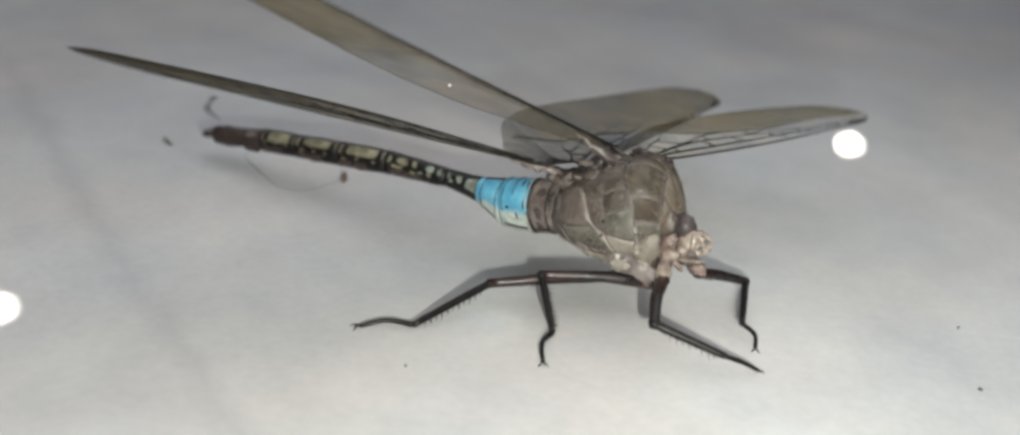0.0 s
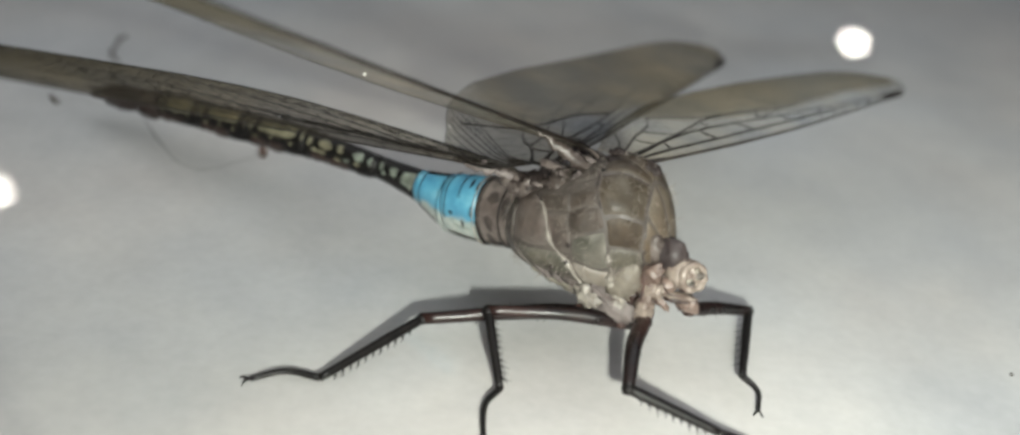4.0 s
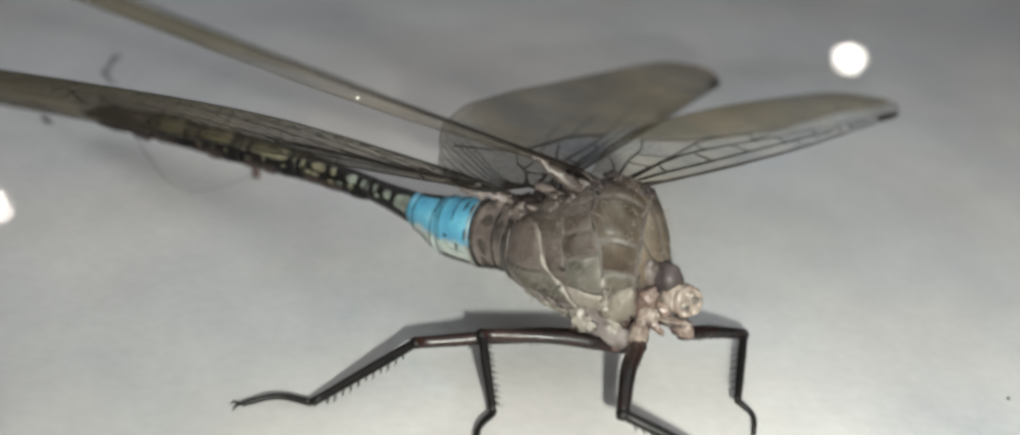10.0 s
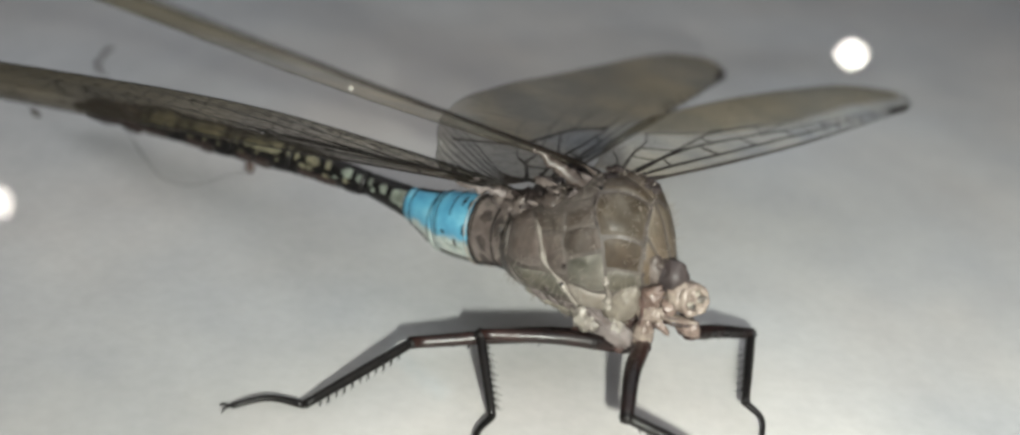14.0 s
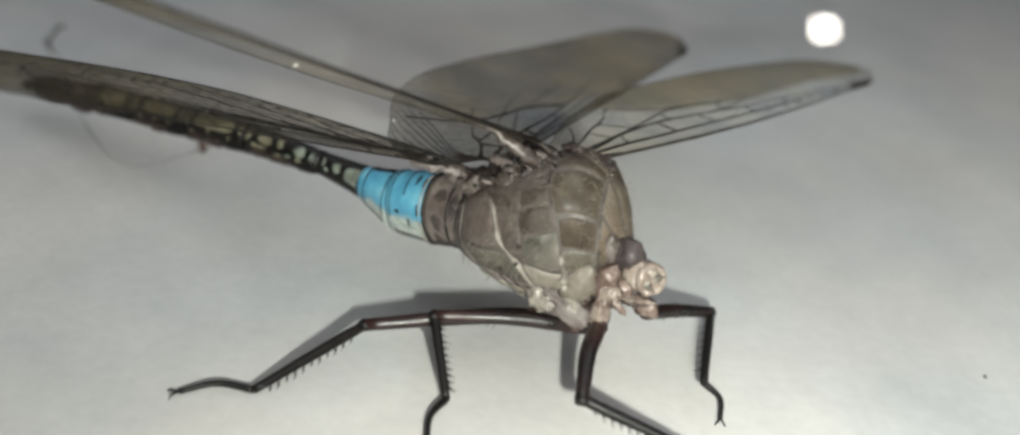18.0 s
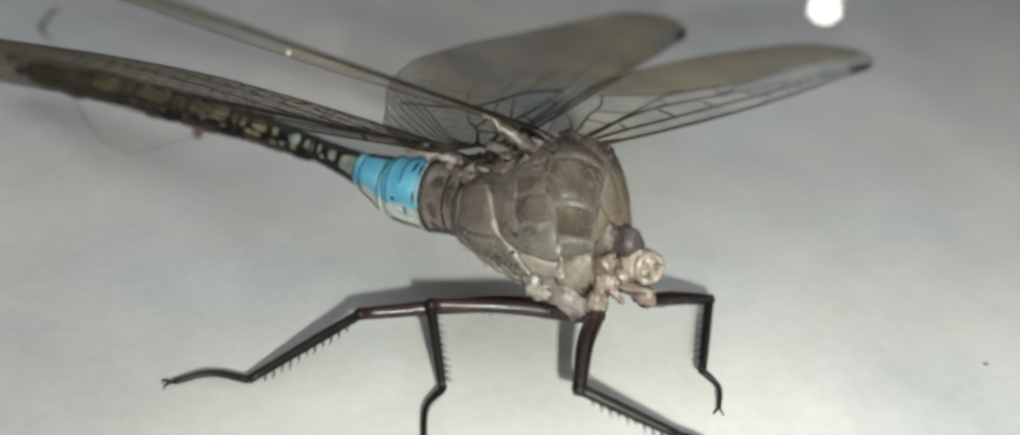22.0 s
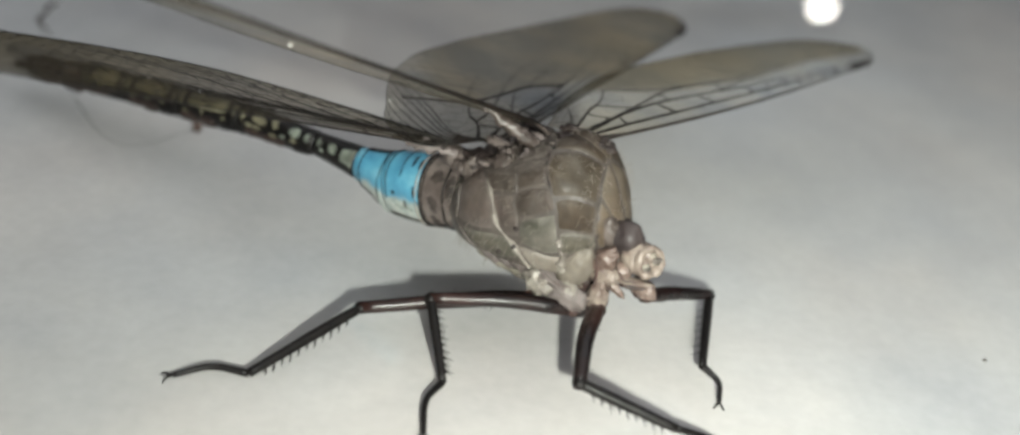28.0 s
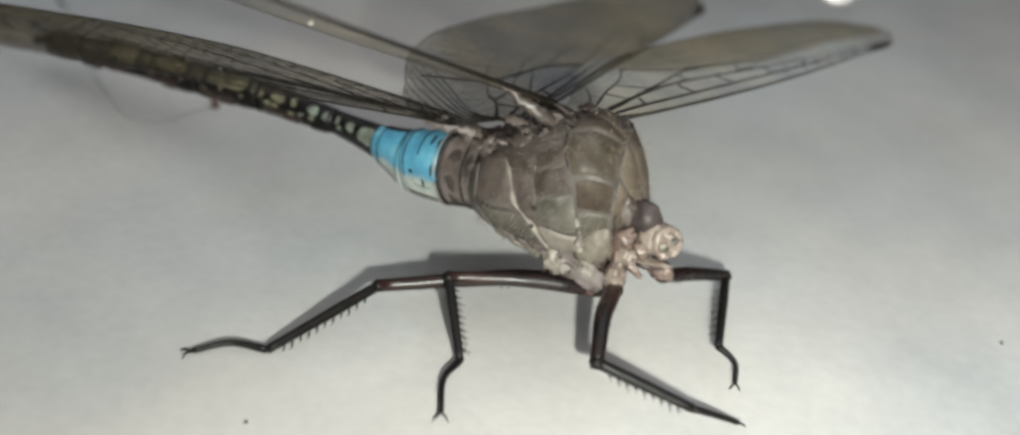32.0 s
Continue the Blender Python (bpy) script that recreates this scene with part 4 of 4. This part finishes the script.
for k in range(8):
    # rays into the basal lobe
    HIND_VEINS.append(([(0, .6), (.004 * k, 2.2 + .1 * k), (.011 * k, 5.0 + .25 * k), (.017 * k, 9.0 + .45 * k)], .075, .025))


def fore_border(u, d):
    return d - float(np.interp(u, [0, .05, .1, .16, .2, .28, .35, .46, .55, .7, .9, 1], [4.0, 5.8, 7.0, 7.6, 7.4, 5.7, 4.9, 4.0, 3.4, 3.6, 2.6, 1.0]))


def hind_border(u, d):
    return (u - float(np.interp(d, [0, 2, 3.9, 5.7, 8.5, 13], [.46, .3, .24, .135, .11, .2]))) * 30


def raised_fore_border(u, d):
    # smoky along the leading edge and outwards, clear behind
    return max(0.9 - d, (u - .58) * 16)


def raised_hind_border(u, d):
    return (u - .55) * 16 + 0.4 * (d - 6)


def wing(name, root, span, chord, long, wide, table, stigma, hind, seed, label, film_of, border, veins=None):
    root, S, C = Vector(root), Vector(span).normalized(), Vector(chord)
    C = (C - S * C.dot(S)).normalized()
    N = S.cross(C)
    if N.z < 0:
        N = -N
    rnd = random.Random(seed)

    def width(u):
        return wide * sum(np.interp(min(1, max(0, u + d)), *table) for d in (-.02, 0, .02)) / 3

    bow = 0.75 if name == "left_forewing" else 0.0

    def back(u):
        return ((u - .88) / .12) ** 2 * 3.0 if u > .88 else 0.0

    def at(u, q, lift=0.0):
        """u along the span, q from the leading (0) to the trailing edge (1)."""
        lead = back(u) - bow * math.sin(math.pi * min(1.0, u / 0.8))
        d = lead + (max(width(u), lead + 0.15) - lead) * q
        pleat = 0.28 * math.sin(q * 10.0) * (1 - q) * (1 - u) + 0.5 * math.sin(u * 3.0) * (q - 0.3) * 0.6
        skew = 0.3 * q ** 0.6 * (1 - 0.62 * q * q) * (1 - u) ** 6 if name == "left_hindwing" else 0.0
        return root + S * ((u - skew) * long) - C * d + N * (pleat + lift)

    def course(u, d):
        return at(u, min(1, max(0, (d + bow * math.sin(math.pi * min(1.0, u / 0.8))) / (width(u) + bow))))

    n, k = 90, 26
    vs, fs, uvs = [], [], []
    for i in range(n + 1):
        for j in range(k + 1):
            vs.append(at(i / n, j / k))
            uvs.append((i / n, min(1, max(0, 0.5 + border(i / n, width(i / n) * j / k) / 16))))
    for i in range(n):
        for j in range(k):
            fs.append((i * (k + 1) + j, i * (k + 1) + j + 1, (i + 1) * (k + 1) + j + 1, (i + 1) * (k + 1) + j))
    W = mesh_object(name, vs, fs, film_of, DF, label, uvs=uvs)

    def tubed(pts, r0, r1, vname="main_vein", material=VEIN):
        radii = spread([r0, r0 * 0.4 + r1 * 0.6, r1], len(pts))
        radii = [r * (1 + 0.18 * noise.noise(Vector((i * 0.35, seed, r0 * 40)))) for i, r in enumerate(radii)]
        vs, fs = tube(pts, radii, 6)
        return mesh_object(vname, vs, fs, material, W)

    def line(fn, u0, u1, r0, r1, vname="main_vein", material=VEIN, steps=28):
        us = [u0 + (u1 - u0) * i / steps for i in range(steps + 1)]
        pts = [at(u, min(1, max(0, fn(u)))) for u in us]
        if u0 == 0 and fn(0) > 0.1:
            # veins gather towards the hinge
            low = [root * 0.7 + pts[0] * 0.3 - S * 1.4 - N * 0.5]
            pts = curve_points(low + pts[3:], 2)
        return tubed(pts, r0, r1, vname, material)

    fork = {"right_forewing": 0.35, "right_hindwing": 0.6}.get(name, 1.0)
    line(lambda u: 0, 0, 0.995, {"right_forewing": 0.2, "right_hindwing": 0.09}.get(name, 0.15), 0.08, "costa", VEIN if name.startswith("right") else COSTA)
    rows = []
    if veins:
        for pts, r0, r1 in veins:
            way = curve_points([Vector((u, d, 0)) for u, d in pts], 6)
            pts3 = [course(max(0, q.x), q.y) for q in way]
            if pts[0][0] == 0:
                pts3 = curve_points([root - S * 1.4 - N * 0.4 + (pts3[0] - root) * 0.3] + pts3[2:], 2)
            tubed(pts3, r0, r1)
    else:
        rad, sec = (lambda u: .12 - .02 * u), (lambda u: .15 + .09 * u * u)
        line(lambda u: .055 + .02 * u, 0, .47, 0.1 * fork, 0.05 * fork)
        line(rad, 0, .93, 0.16 * fork, 0.04 * fork)
        line(sec, .3, .96, 0.06 * fork, 0.025 * fork)
        tails = ((.15, .5, .92), (.19, .8, .75), (.23, .97, .56), (.28, 1.0, .4), (.33, 1.0, .26)) if hind else ((.15, .5, .92), (.19, .8, .78), (.24, .97, .6), (.3, 1.0, .42))
        if name == "right_forewing":
            tails = ((.1, .22, .92), (.14, .34, .7))
        mains = []
        for f0, f1, u1 in tails:
            fn = lambda u, f0=f0, f1=f1, u1=u1: f0 + (f1 - f0) * max(0, (u - .04) / (u1 - .04)) ** 1.25
            mains.append(fn)
            line(lambda u, fn=fn, f0=f0: fn(u) + 0.02 * math.sin(u * 17 + f0 * 60) * min(1, u * 5), .0, u1, 0.17 * fork, 0.02 * fork)
        rows = [lambda u: 0, rad, sec] + mains[:2]
    # ladder of cross veins in front, honeycomb behind
    vs, fs = [], []
    heavy = {"right_hindwing": 1.7, "right_forewing": 0.3, "left_forewing": 0.75, "left_hindwing": 0.9}[name]

    def strut(a, b, r):
        tube([a, b], r * heavy * rnd.uniform(.7, 1.3), 3, vs, fs, cap=False)

    if rows:
        for lo, hi, step in ((0, 1, 3.6), (1, 2, 3.0), (2, 3, 3.4), (3, 4, 2.6)):
            u = 0.1 + rnd.uniform(0, .03)
            while u < (.9 if hi < 3 else .72):
                a, b = rows[lo](u), rows[hi](u + 0.004)
                if b - a > 0.01:
                    strut(at(u, a), at(u + rnd.uniform(-.012, .016), b), rnd.uniform(.04, .068) - .045 * u)
                u += step / long * rnd.uniform(.8, 1.25)
    else:
        u = 0.52
        while u < .92:
            strut(course(u, 0), course(u, .75), .05)
            strut(course(u + .02, .75), course(u + .03, 1.6), .04)
            u += rnd.uniform(.035, .07)
    trail = [at(i / 80, 1.0) for i in range(81)]
    tube(trail, 0.07 if name == "right_hindwing" else 0.028, 4, vs, fs)
    cell = 1.15
    nq = int(width(.5) / (cell * 0.8))
    for j in range(nq):
        q0, q1 = j / nq, (j + 1) / nq
        nu = int(long / cell)
        for i in range(1, nu):
            u = (i + (0.5 if j % 2 else 0)) / nu
            if u > .985:
                continue
            if veins:
                # cells are fine on the smoky side, and at the base of the hind wing
                if border(u, width(u) * q0) < (0 if u > .22 else -3.0) and not hind:
                    continue
            elif name == "right_forewing" or q0 < max(0.16, mains[0](u) * 0.98) or (u < .3 and q0 < (.25 if hind else .6) * (1 - u)):
                continue
            jit = lambda: rnd.uniform(-.007, .007)
            a, b = (u + jit(), q0 + 0.16 / nq), (u + jit(), q1 - 0.16 / nq)
            strut(at(*a), at(*b), 0.018)
            v = 0.5 / nu
            strut(at(*b), at(min(.995, u + v), min(1, q1 + 0.16 / nq)), 0.018)
            strut(at(*b), at(max(0, u - v), min(1, q1 + 0.16 / nq)), 0.018)
    mesh_object("vein_net", vs, fs, VEIN, W)
    # dark spot near the tip
    vs, fs = [], []
    for i in range(9):
        for j, q in enumerate((.005, .04, .075, .105)):
            for s in (1, -1):
                vs.append(at(stigma + .075 * i / 8, q * (1.0 if 0 < i < 8 else .9), s * 0.07))
    for i in range(8):
        for j in range(3):
            for s in (0, 1):
                f = (i * 8 + j * 2 + s, (i + 1) * 8 + j * 2 + s, (i + 1) * 8 + j * 2 + 2 + s, i * 8 + j * 2 + 2 + s)
                fs.append(f if s else f[::-1])
    mesh_object("pterostigma", vs, fs, STIGMA, W)
    # stout root
    pts = [root - S * 2.4 - N * 0.9, root - S * 0.8 - N * 0.2, at(.03, .03), at(.08, .02)]
    vs, fs = tube(curve_points(pts, 4), spread([0.32, 0.36, 0.24, 0.14], 13), 8, squash=0.4)
    mesh_object("wing_root", vs, fs, ASH if name.startswith("right") else UMBER, W)
    return W


wing("left_forewing", (13.48, 113.96, 14.97), (0.682, 0.730, -0.049), (0.731, -0.682, 0.029), 47.95, 1.0, SPREAD_FORE_W, .845, False, 1, "clear smoky forewing with dark veins, spread over the floor", MEMBRANE, fore_border, FORE_VEINS)
wing("left_hindwing", (8.6, 118.0, 13.2), (0.42, 0.905, -0.07), (0.89, -0.452, -0.064), 47.6, 1.0, HIND_W, .86, True, 2, "broad smoky hindwing with dark veins, drooping to the floor", NETTED, hind_border, HIND_VEINS)
wing("right_forewing", (9.74, 113.84, 16.06), (-0.626, -0.651, 0.429), (0.767, -0.614, 0.186), 49.0, 1.0, RAISED_FORE_W, .845, False, 3, "pale amber-tinted raised forewing seen nearly edge on", PEARL, raised_fore_border)
wing("right_hindwing", (4.6, 115.0, 12.8), (-0.81, -0.513, 0.285), (0.558, -0.823, 0.105), 48.3, 0.98, RAISED_HIND_W, .86, True, 4, "amber-tinted raised hindwing seen nearly edge on", AMBER, raised_hind_border)

# pale streaks of stiff skin where the raised wings join the back
for name, pts, radii, m in (("hindwing_base", [(-0.59, 114., 13.78), (1.86, 114., 13.31), (4.27, 114., 12.89)], [0.15, 0.42, 0.42, 0.26], LILAC), ("forewing_base", [(5.2, 112.5, 17.83), (7.8, 112.5, 16.2), (10.4, 112.5, 14.6)], [0.1, 0.45, 0.6, 0.45], ASH)):
    line = curve_points(pts, 14)
    vs, fs = tube(line, spread(radii, len(line)), 10, squash=0.75)
    vs = [Vector(q) + Vector((0.1, 0.1, 0.45)) * noise.noise(Vector(q) * 1.9) for q in vs]
    mesh_object(name, vs, fs, m, DF, "pale stiff skin at the wing base")
# pale blobs standing for the torch's glints on the wings
for k, (p, s) in enumerate((((-6.64, 105.1, 23.1), 0.17), ((-12.97, 108.2, 17.87), 0.1), ((-1.32, 119.4, 14.1), 0.1), ((-0.73, 112.21, 14.53), 0.09))):
    blob("dust_grain", p, (s, s, s * 0.7), GLINT, DF, lump=0.2, seed=k, rings=6, sides=8)


# ---- legs ----
def spines(parent, a, b, r, side, count, long):
    a, b = Vector(a), Vector(b)
    d = (b - a).normalized()
    s = Vector(side)
    s = (s - d * s.dot(d)).normalized()
    t = d.cross(s)
    for k in range(count):
        f = 0.14 + 0.8 * k / count
        for m, lean in ((1, 0.0), (-1, 0.9)):
            p = a + (b - a) * f + s * (r * 0.6)
            q = p + (s * math.cos(lean) + t * math.sin(lean) * m + d * 0.75).normalized() * long * (0.8 + 0.4 * ((k * 7) % 5) / 5)
            vs, fs = tube([p, (p + q) / 2, q], [0.055, 0.04, 0.01], 4)
            mesh_object("spine", vs, fs, BLACK, parent)


def claws(parent, tip, way, r):
    d, a, b = frame_of(way)
    for m in (1, -1):
        pts = curve_points([tip, tip + d * 0.5 + a * (0.28 * m) + UP * 0.12, tip + d * 0.75 + a * (0.5 * m) - UP * 0.12], 3)
        vs, fs = tube(pts, spread([r, r * 0.8, 0.02], len(pts)), 5)
        mesh_object("claw", vs, fs, BLACK, parent)


def leg(pts, radii, side, spine_long=0.8, count=9, femur_bend=(0, 0, 0.35), tarsus_bend=(0, 0, 0), origin=None):
    """Femur, shin and foot of one leg, the joints in pts; the femur turns at its base and the shin at the knee."""
    hip, knee, ankle, toe = [Vector(p) for p in pts]
    fem = curve_points([Vector((0, 0, 0)), (knee - hip) * 0.45 + Vector(femur_bend), knee - hip], 7)
    vs, fs = tube(fem, spread([radii[0] * 0.75, radii[0] * 1.08, radii[0], radii[0] * 0.9, radii[1] * 1.15], len(fem)), 12)
    F = mesh_object("femur", vs, fs, FEMUR, DF, "glossy black and reddish-brown femur")
    F.location = hip * MM
    # reddish joint at the hip
    vs, fs = tube(fem[:3], spread([radii[0] * 0.86, radii[0] * 1.04, radii[0] * 0.8], 3), 10)
    mesh_object("hip_joint", vs, fs, HIP, F, "reddish-brown hip joint")
    vs, fs = [], []
    d = (knee - hip).normalized()
    for k in range(26):
        q = random.Random(k * 13 + int(hip.x * 10))
        p = fem[int(q.uniform(4, len(fem) - 2))]
        w = Vector((q.uniform(-1, 1), q.uniform(-1, 1), q.uniform(-1, 1)))
        w = (w - d * w.dot(d)).normalized()
        tube([p + w * radii[0] * 0.85, p + w * (radii[0] * 0.85 + q.uniform(.15, .4)) + d * 0.2], [0.03, 0.01], 3, vs, fs)
    tagged(mesh_object("bristles", vs, fs, BLACK, F), kind="stuff")
    r = radii[1]
    blob("knee", knee - hip, (r * 1.25, r * 1.2, r * 1.2), BLACK, F, lump=0.12, seed=1, rings=8, sides=10)
    shin = [Vector((0, 0, 0)), (ankle - knee) * 0.5, ankle - knee]
    shin = curve_points(shin, 6)
    vs, fs = tube(shin, spread([r * 0.95, r, r * 0.9, r * 0.8], len(shin)), 10)
    T = mesh_object("shin", vs, fs, BLACK, DF, "thin black spiny shin")
    T.location = knee * MM
    spines(T, Vector((0, 0, 0)), ankle - knee, r, side, count, spine_long)
    foot = curve_points([Vector((0, 0, 0)), (toe - ankle) / 2 + Vector(tarsus_bend), toe - ankle], 6)
    vs, fs = tube(foot, spread([radii[2] * 1.15, radii[2], radii[2] * 0.9, radii[2] * 0.8], len(foot)), 8)
    foot_ob = mesh_object("foot", vs, fs, BLACK, T)
    foot_ob.location = (ankle - knee) * MM
    claws(foot_ob, toe - ankle, foot[-1] - foot[-4], 0.09)
    return F, T, foot_ob


FLOOR_Z = 0.24
leg([(11.6, 110.0, 4.0), (-1.35, 107.8, 2.75), (-8.05, 101.6, 0.5), (-13.0, 100.8, FLOOR_Z)], (0.58, 0.40, 0.25), (0.2, -1, -0.4), spine_long=0.8, count=11, femur_bend=(0, 0, 0.15), tarsus_bend=(-0.1, 0.5, 0.25))
MID_HIP, MID_KNEE, MID_ANKLE, MID_TOE = Vector((14.7, 108.7, 4.0)), Vector((3.6, 107.6, 4.3)), Vector((5.15, 102.8, 0.6)), Vector((4.3, 97.3, FLOOR_Z))
MID_F, MID_T, MID_FOOT = leg([MID_HIP, MID_KNEE, MID_ANKLE, MID_TOE], (0.55, 0.38, 0.24), (1, -0.2, 0.0), count=10, tarsus_bend=(-0.55, 0.5, 0.1))
FRONT_F, _, _ = leg([(15.6, 107.6, 5.2), (14.1, 99.6, 4.1), (20.8, 98.5, 2.1), (24.4, 100.0, FLOOR_Z)], (0.62, 0.42, 0.24), (-0.3, -0.6, -1), count=9, femur_bend=(-0.35, 0, 0.3), tarsus_bend=(0, -0.3, 0.25))
leg([(18.9, 109.6, 5.3), (25.4, 116.5, 2.0), (23.7, 106.9, 1.6), (24.9, 104.6, FLOOR_Z)], (0.55, 0.38, 0.22), (-1, 0, 0.1), count=8, femur_bend=(0, 0, 0.2), tarsus_bend=(0.6, 0.2, 0.1))
for k, (a, b) in enumerate((((11.6, 110.0, 4.1), (11.9, 110.4, 5.4)), ((14.6, 108.7, 4.1), (14.6, 109.0, 5.4)), ((15.6, 107.7, 5.3), (15.6, 108.4, 6.7)), ((18.8, 109.6, 5.4), (18.2, 109.5, 6.6)))):
    a, b = Vector(a), Vector(b)
    crumpled("hip", (a + b) / 2, ((b - a).length * 0.72, 0.62, 0.62), HIP, DF, "reddish-brown hip" if k == 0 else "", along=b - a, seed=60 + k, amp=0.2, freq=1.3)

# the lens keeps its focus on the chest, at the base of the front leg
cam.data.dof.focus_object = FRONT_F

# ---- crumbs and threads on the floor ----


def thread(pts, radii, material, label, category="debris", name="dirt_thread", steps=5):
    base = Vector(pts[0])
    line = curve_points([Vector(p) - base for p in pts], steps)
    vs, fs = tube(line, spread(radii, len(line)), 6)
    ob = mesh_object(name, vs, fs, material)
    ob.location = base * MM
    return tagged(ob, label, category, kind="")


thread([(-44.4, 169.3, 0.2), (-45.0, 167.6, 0.25), (-44.5, 165.4, 0.2), (-44.5, 163.4, 0.25), (-43.6, 161.8, 0.2), (-42.2, 160.0, 0.1), (-41.2, 158.4, 0.08)], [0.1, 0.22, 0.1, 0.22, 0.2, 0.06, 0.05], DUSTY, "thin dark curled crumb of dirt on the floor", name="dirt_curl")
thread([(-46.0, 148.6, 0.2), (-45.2, 147.2, 0.25), (-44.2, 146.4, 0.15)], [0.12, 0.3, 0.1], DUSTY, "tiny dark crumb of dirt on the floor", name="dirt_crumb")
thread([(-34.8, 145.2, 0.1), (-32.6, 141.6, 0.1), (-30.6, 138.6, 0.08), (-28.6, 135.9, 0.07), (-26.2, 134.6, 0.05)], [0.03, 0.07, 0.04, 0.02, 0.012], DUSTY, "fine dark hair lying on the floor by the tail", name="hair")
thread([(-26.2, 134.6, 0.06), (-24.4, 135.6, 0.07), (-22.6, 138.0, 0.1), (-21.0, 140.0, 0.1)], [0.012, 0.015, 0.02, 0.02], DUSTY, "fine dark hair lying on the floor", name="hair")
CR = tagged(crumpled("reddish_crumb", (0, 0, 0.62), (0.42, 0.4, 0.72), RED, None, seed=2, amp=0.25), "small reddish-brown crumb under the abdomen", "debris")
CR.location = Vector((-20.9, 139.6, 0)) * MM
for x, y, s in ((45.6, 100.9, 0.22), (-7.9, 94.3, 0.14), (47.8, 114.5, 0.16)):
    ob = tagged(blob("dirt_crumb", (0, 0, s * 0.7), (s, s, s * 0.7), DUSTY, None, lump=0.3, seed=x, rings=6, sides=8), "tiny dark crumb of dirt on the floor", "debris")
    ob.location = Vector((x, y, 0)) * MM


# ---- what moves ----
RAISED_TOE = Vector((2.8, 96.4, 5.3))
def motions():
    # the torch is carried beside the lens
    walk(TORCH, [(t, pose(x * MM, y * MM, z * MM, a, b, c) @ pose(10 * MM, -12 * MM, 0, -2, -34, 0)) for t, x, y, z, a, b, c in PATH])
    # the middle right leg twitches: it draws up, then snaps back
    raised = {"knee": Vector((3.95, 107.75, 5.25)), "ankle": Vector((4.45, 102.55, 4.4))}
    up_f = (MID_KNEE - MID_HIP).rotation_difference(raised["knee"] - MID_HIP)
    up_t = (MID_ANKLE - MID_KNEE).rotation_difference(raised["ankle"] - raised["knee"])
    lifts = [(0.0, 0.0), (1.7, 0.02), (1.9, 0.2), (2.0, 0.55), (2.1, 0.85), (2.2, 1.0), (2.3, 0.98), (2.4, 0.66), (2.5, 0.0), (3.5, 0.0), (9.0, 0.03), (11.2, 0.05), (11.4, 0.08), (11.5, 0.15), (11.6, 0.38),
             (11.7, 0.7), (11.8, 0.92), (11.9, 1.0), (12.0, 0.97), (12.1, 0.72), (12.2, 0.0), (14.0, 0.0), (19.0, 0.03), (21.1, 0.07), (21.3, 0.14), (21.4, 0.32), (21.5, 0.66), (21.6, 0.96), (21.7, 1.0),
             (21.8, 0.74), (21.9, 0.0), (24.0, 0.0), (30.5, 0.05), (30.7, 0.14), (30.8, 0.4), (30.9, 0.88), (31.0, 1.0), (31.1, 0.92), (31.2, 0.5), (31.3, 0.05), (32.0, 0.02)]
    still = Matrix.Identity(3).to_quaternion()
    rows_f, rows_t = [], []
    for t, k in lifts:
        qf, qt = still.slerp(up_f, k), still.slerp(up_t, k)
        knee = MID_HIP + qf @ (MID_KNEE - MID_HIP)
        rows_f.append((t, Matrix.Translation(MID_HIP * MM) @ qf.to_matrix().to_4x4()))
        rows_t.append((t, Matrix.Translation(knee * MM) @ qt.to_matrix().to_4x4()))
    # the foot hangs down when the leg is drawn up
    want = up_t.inverted() @ (RAISED_TOE - raised["ankle"])
    droop = (MID_TOE - MID_ANKLE).rotation_difference(want)
    at_ankle = Matrix.Translation((MID_ANKLE - MID_KNEE) * MM)
    walk(MID_FOOT, [(t, at_ankle @ still.slerp(droop, k).to_matrix().to_4x4()) for t, k in lifts])
    walk(MID_F, rows_f)
    walk(MID_T, rows_t)


motions()
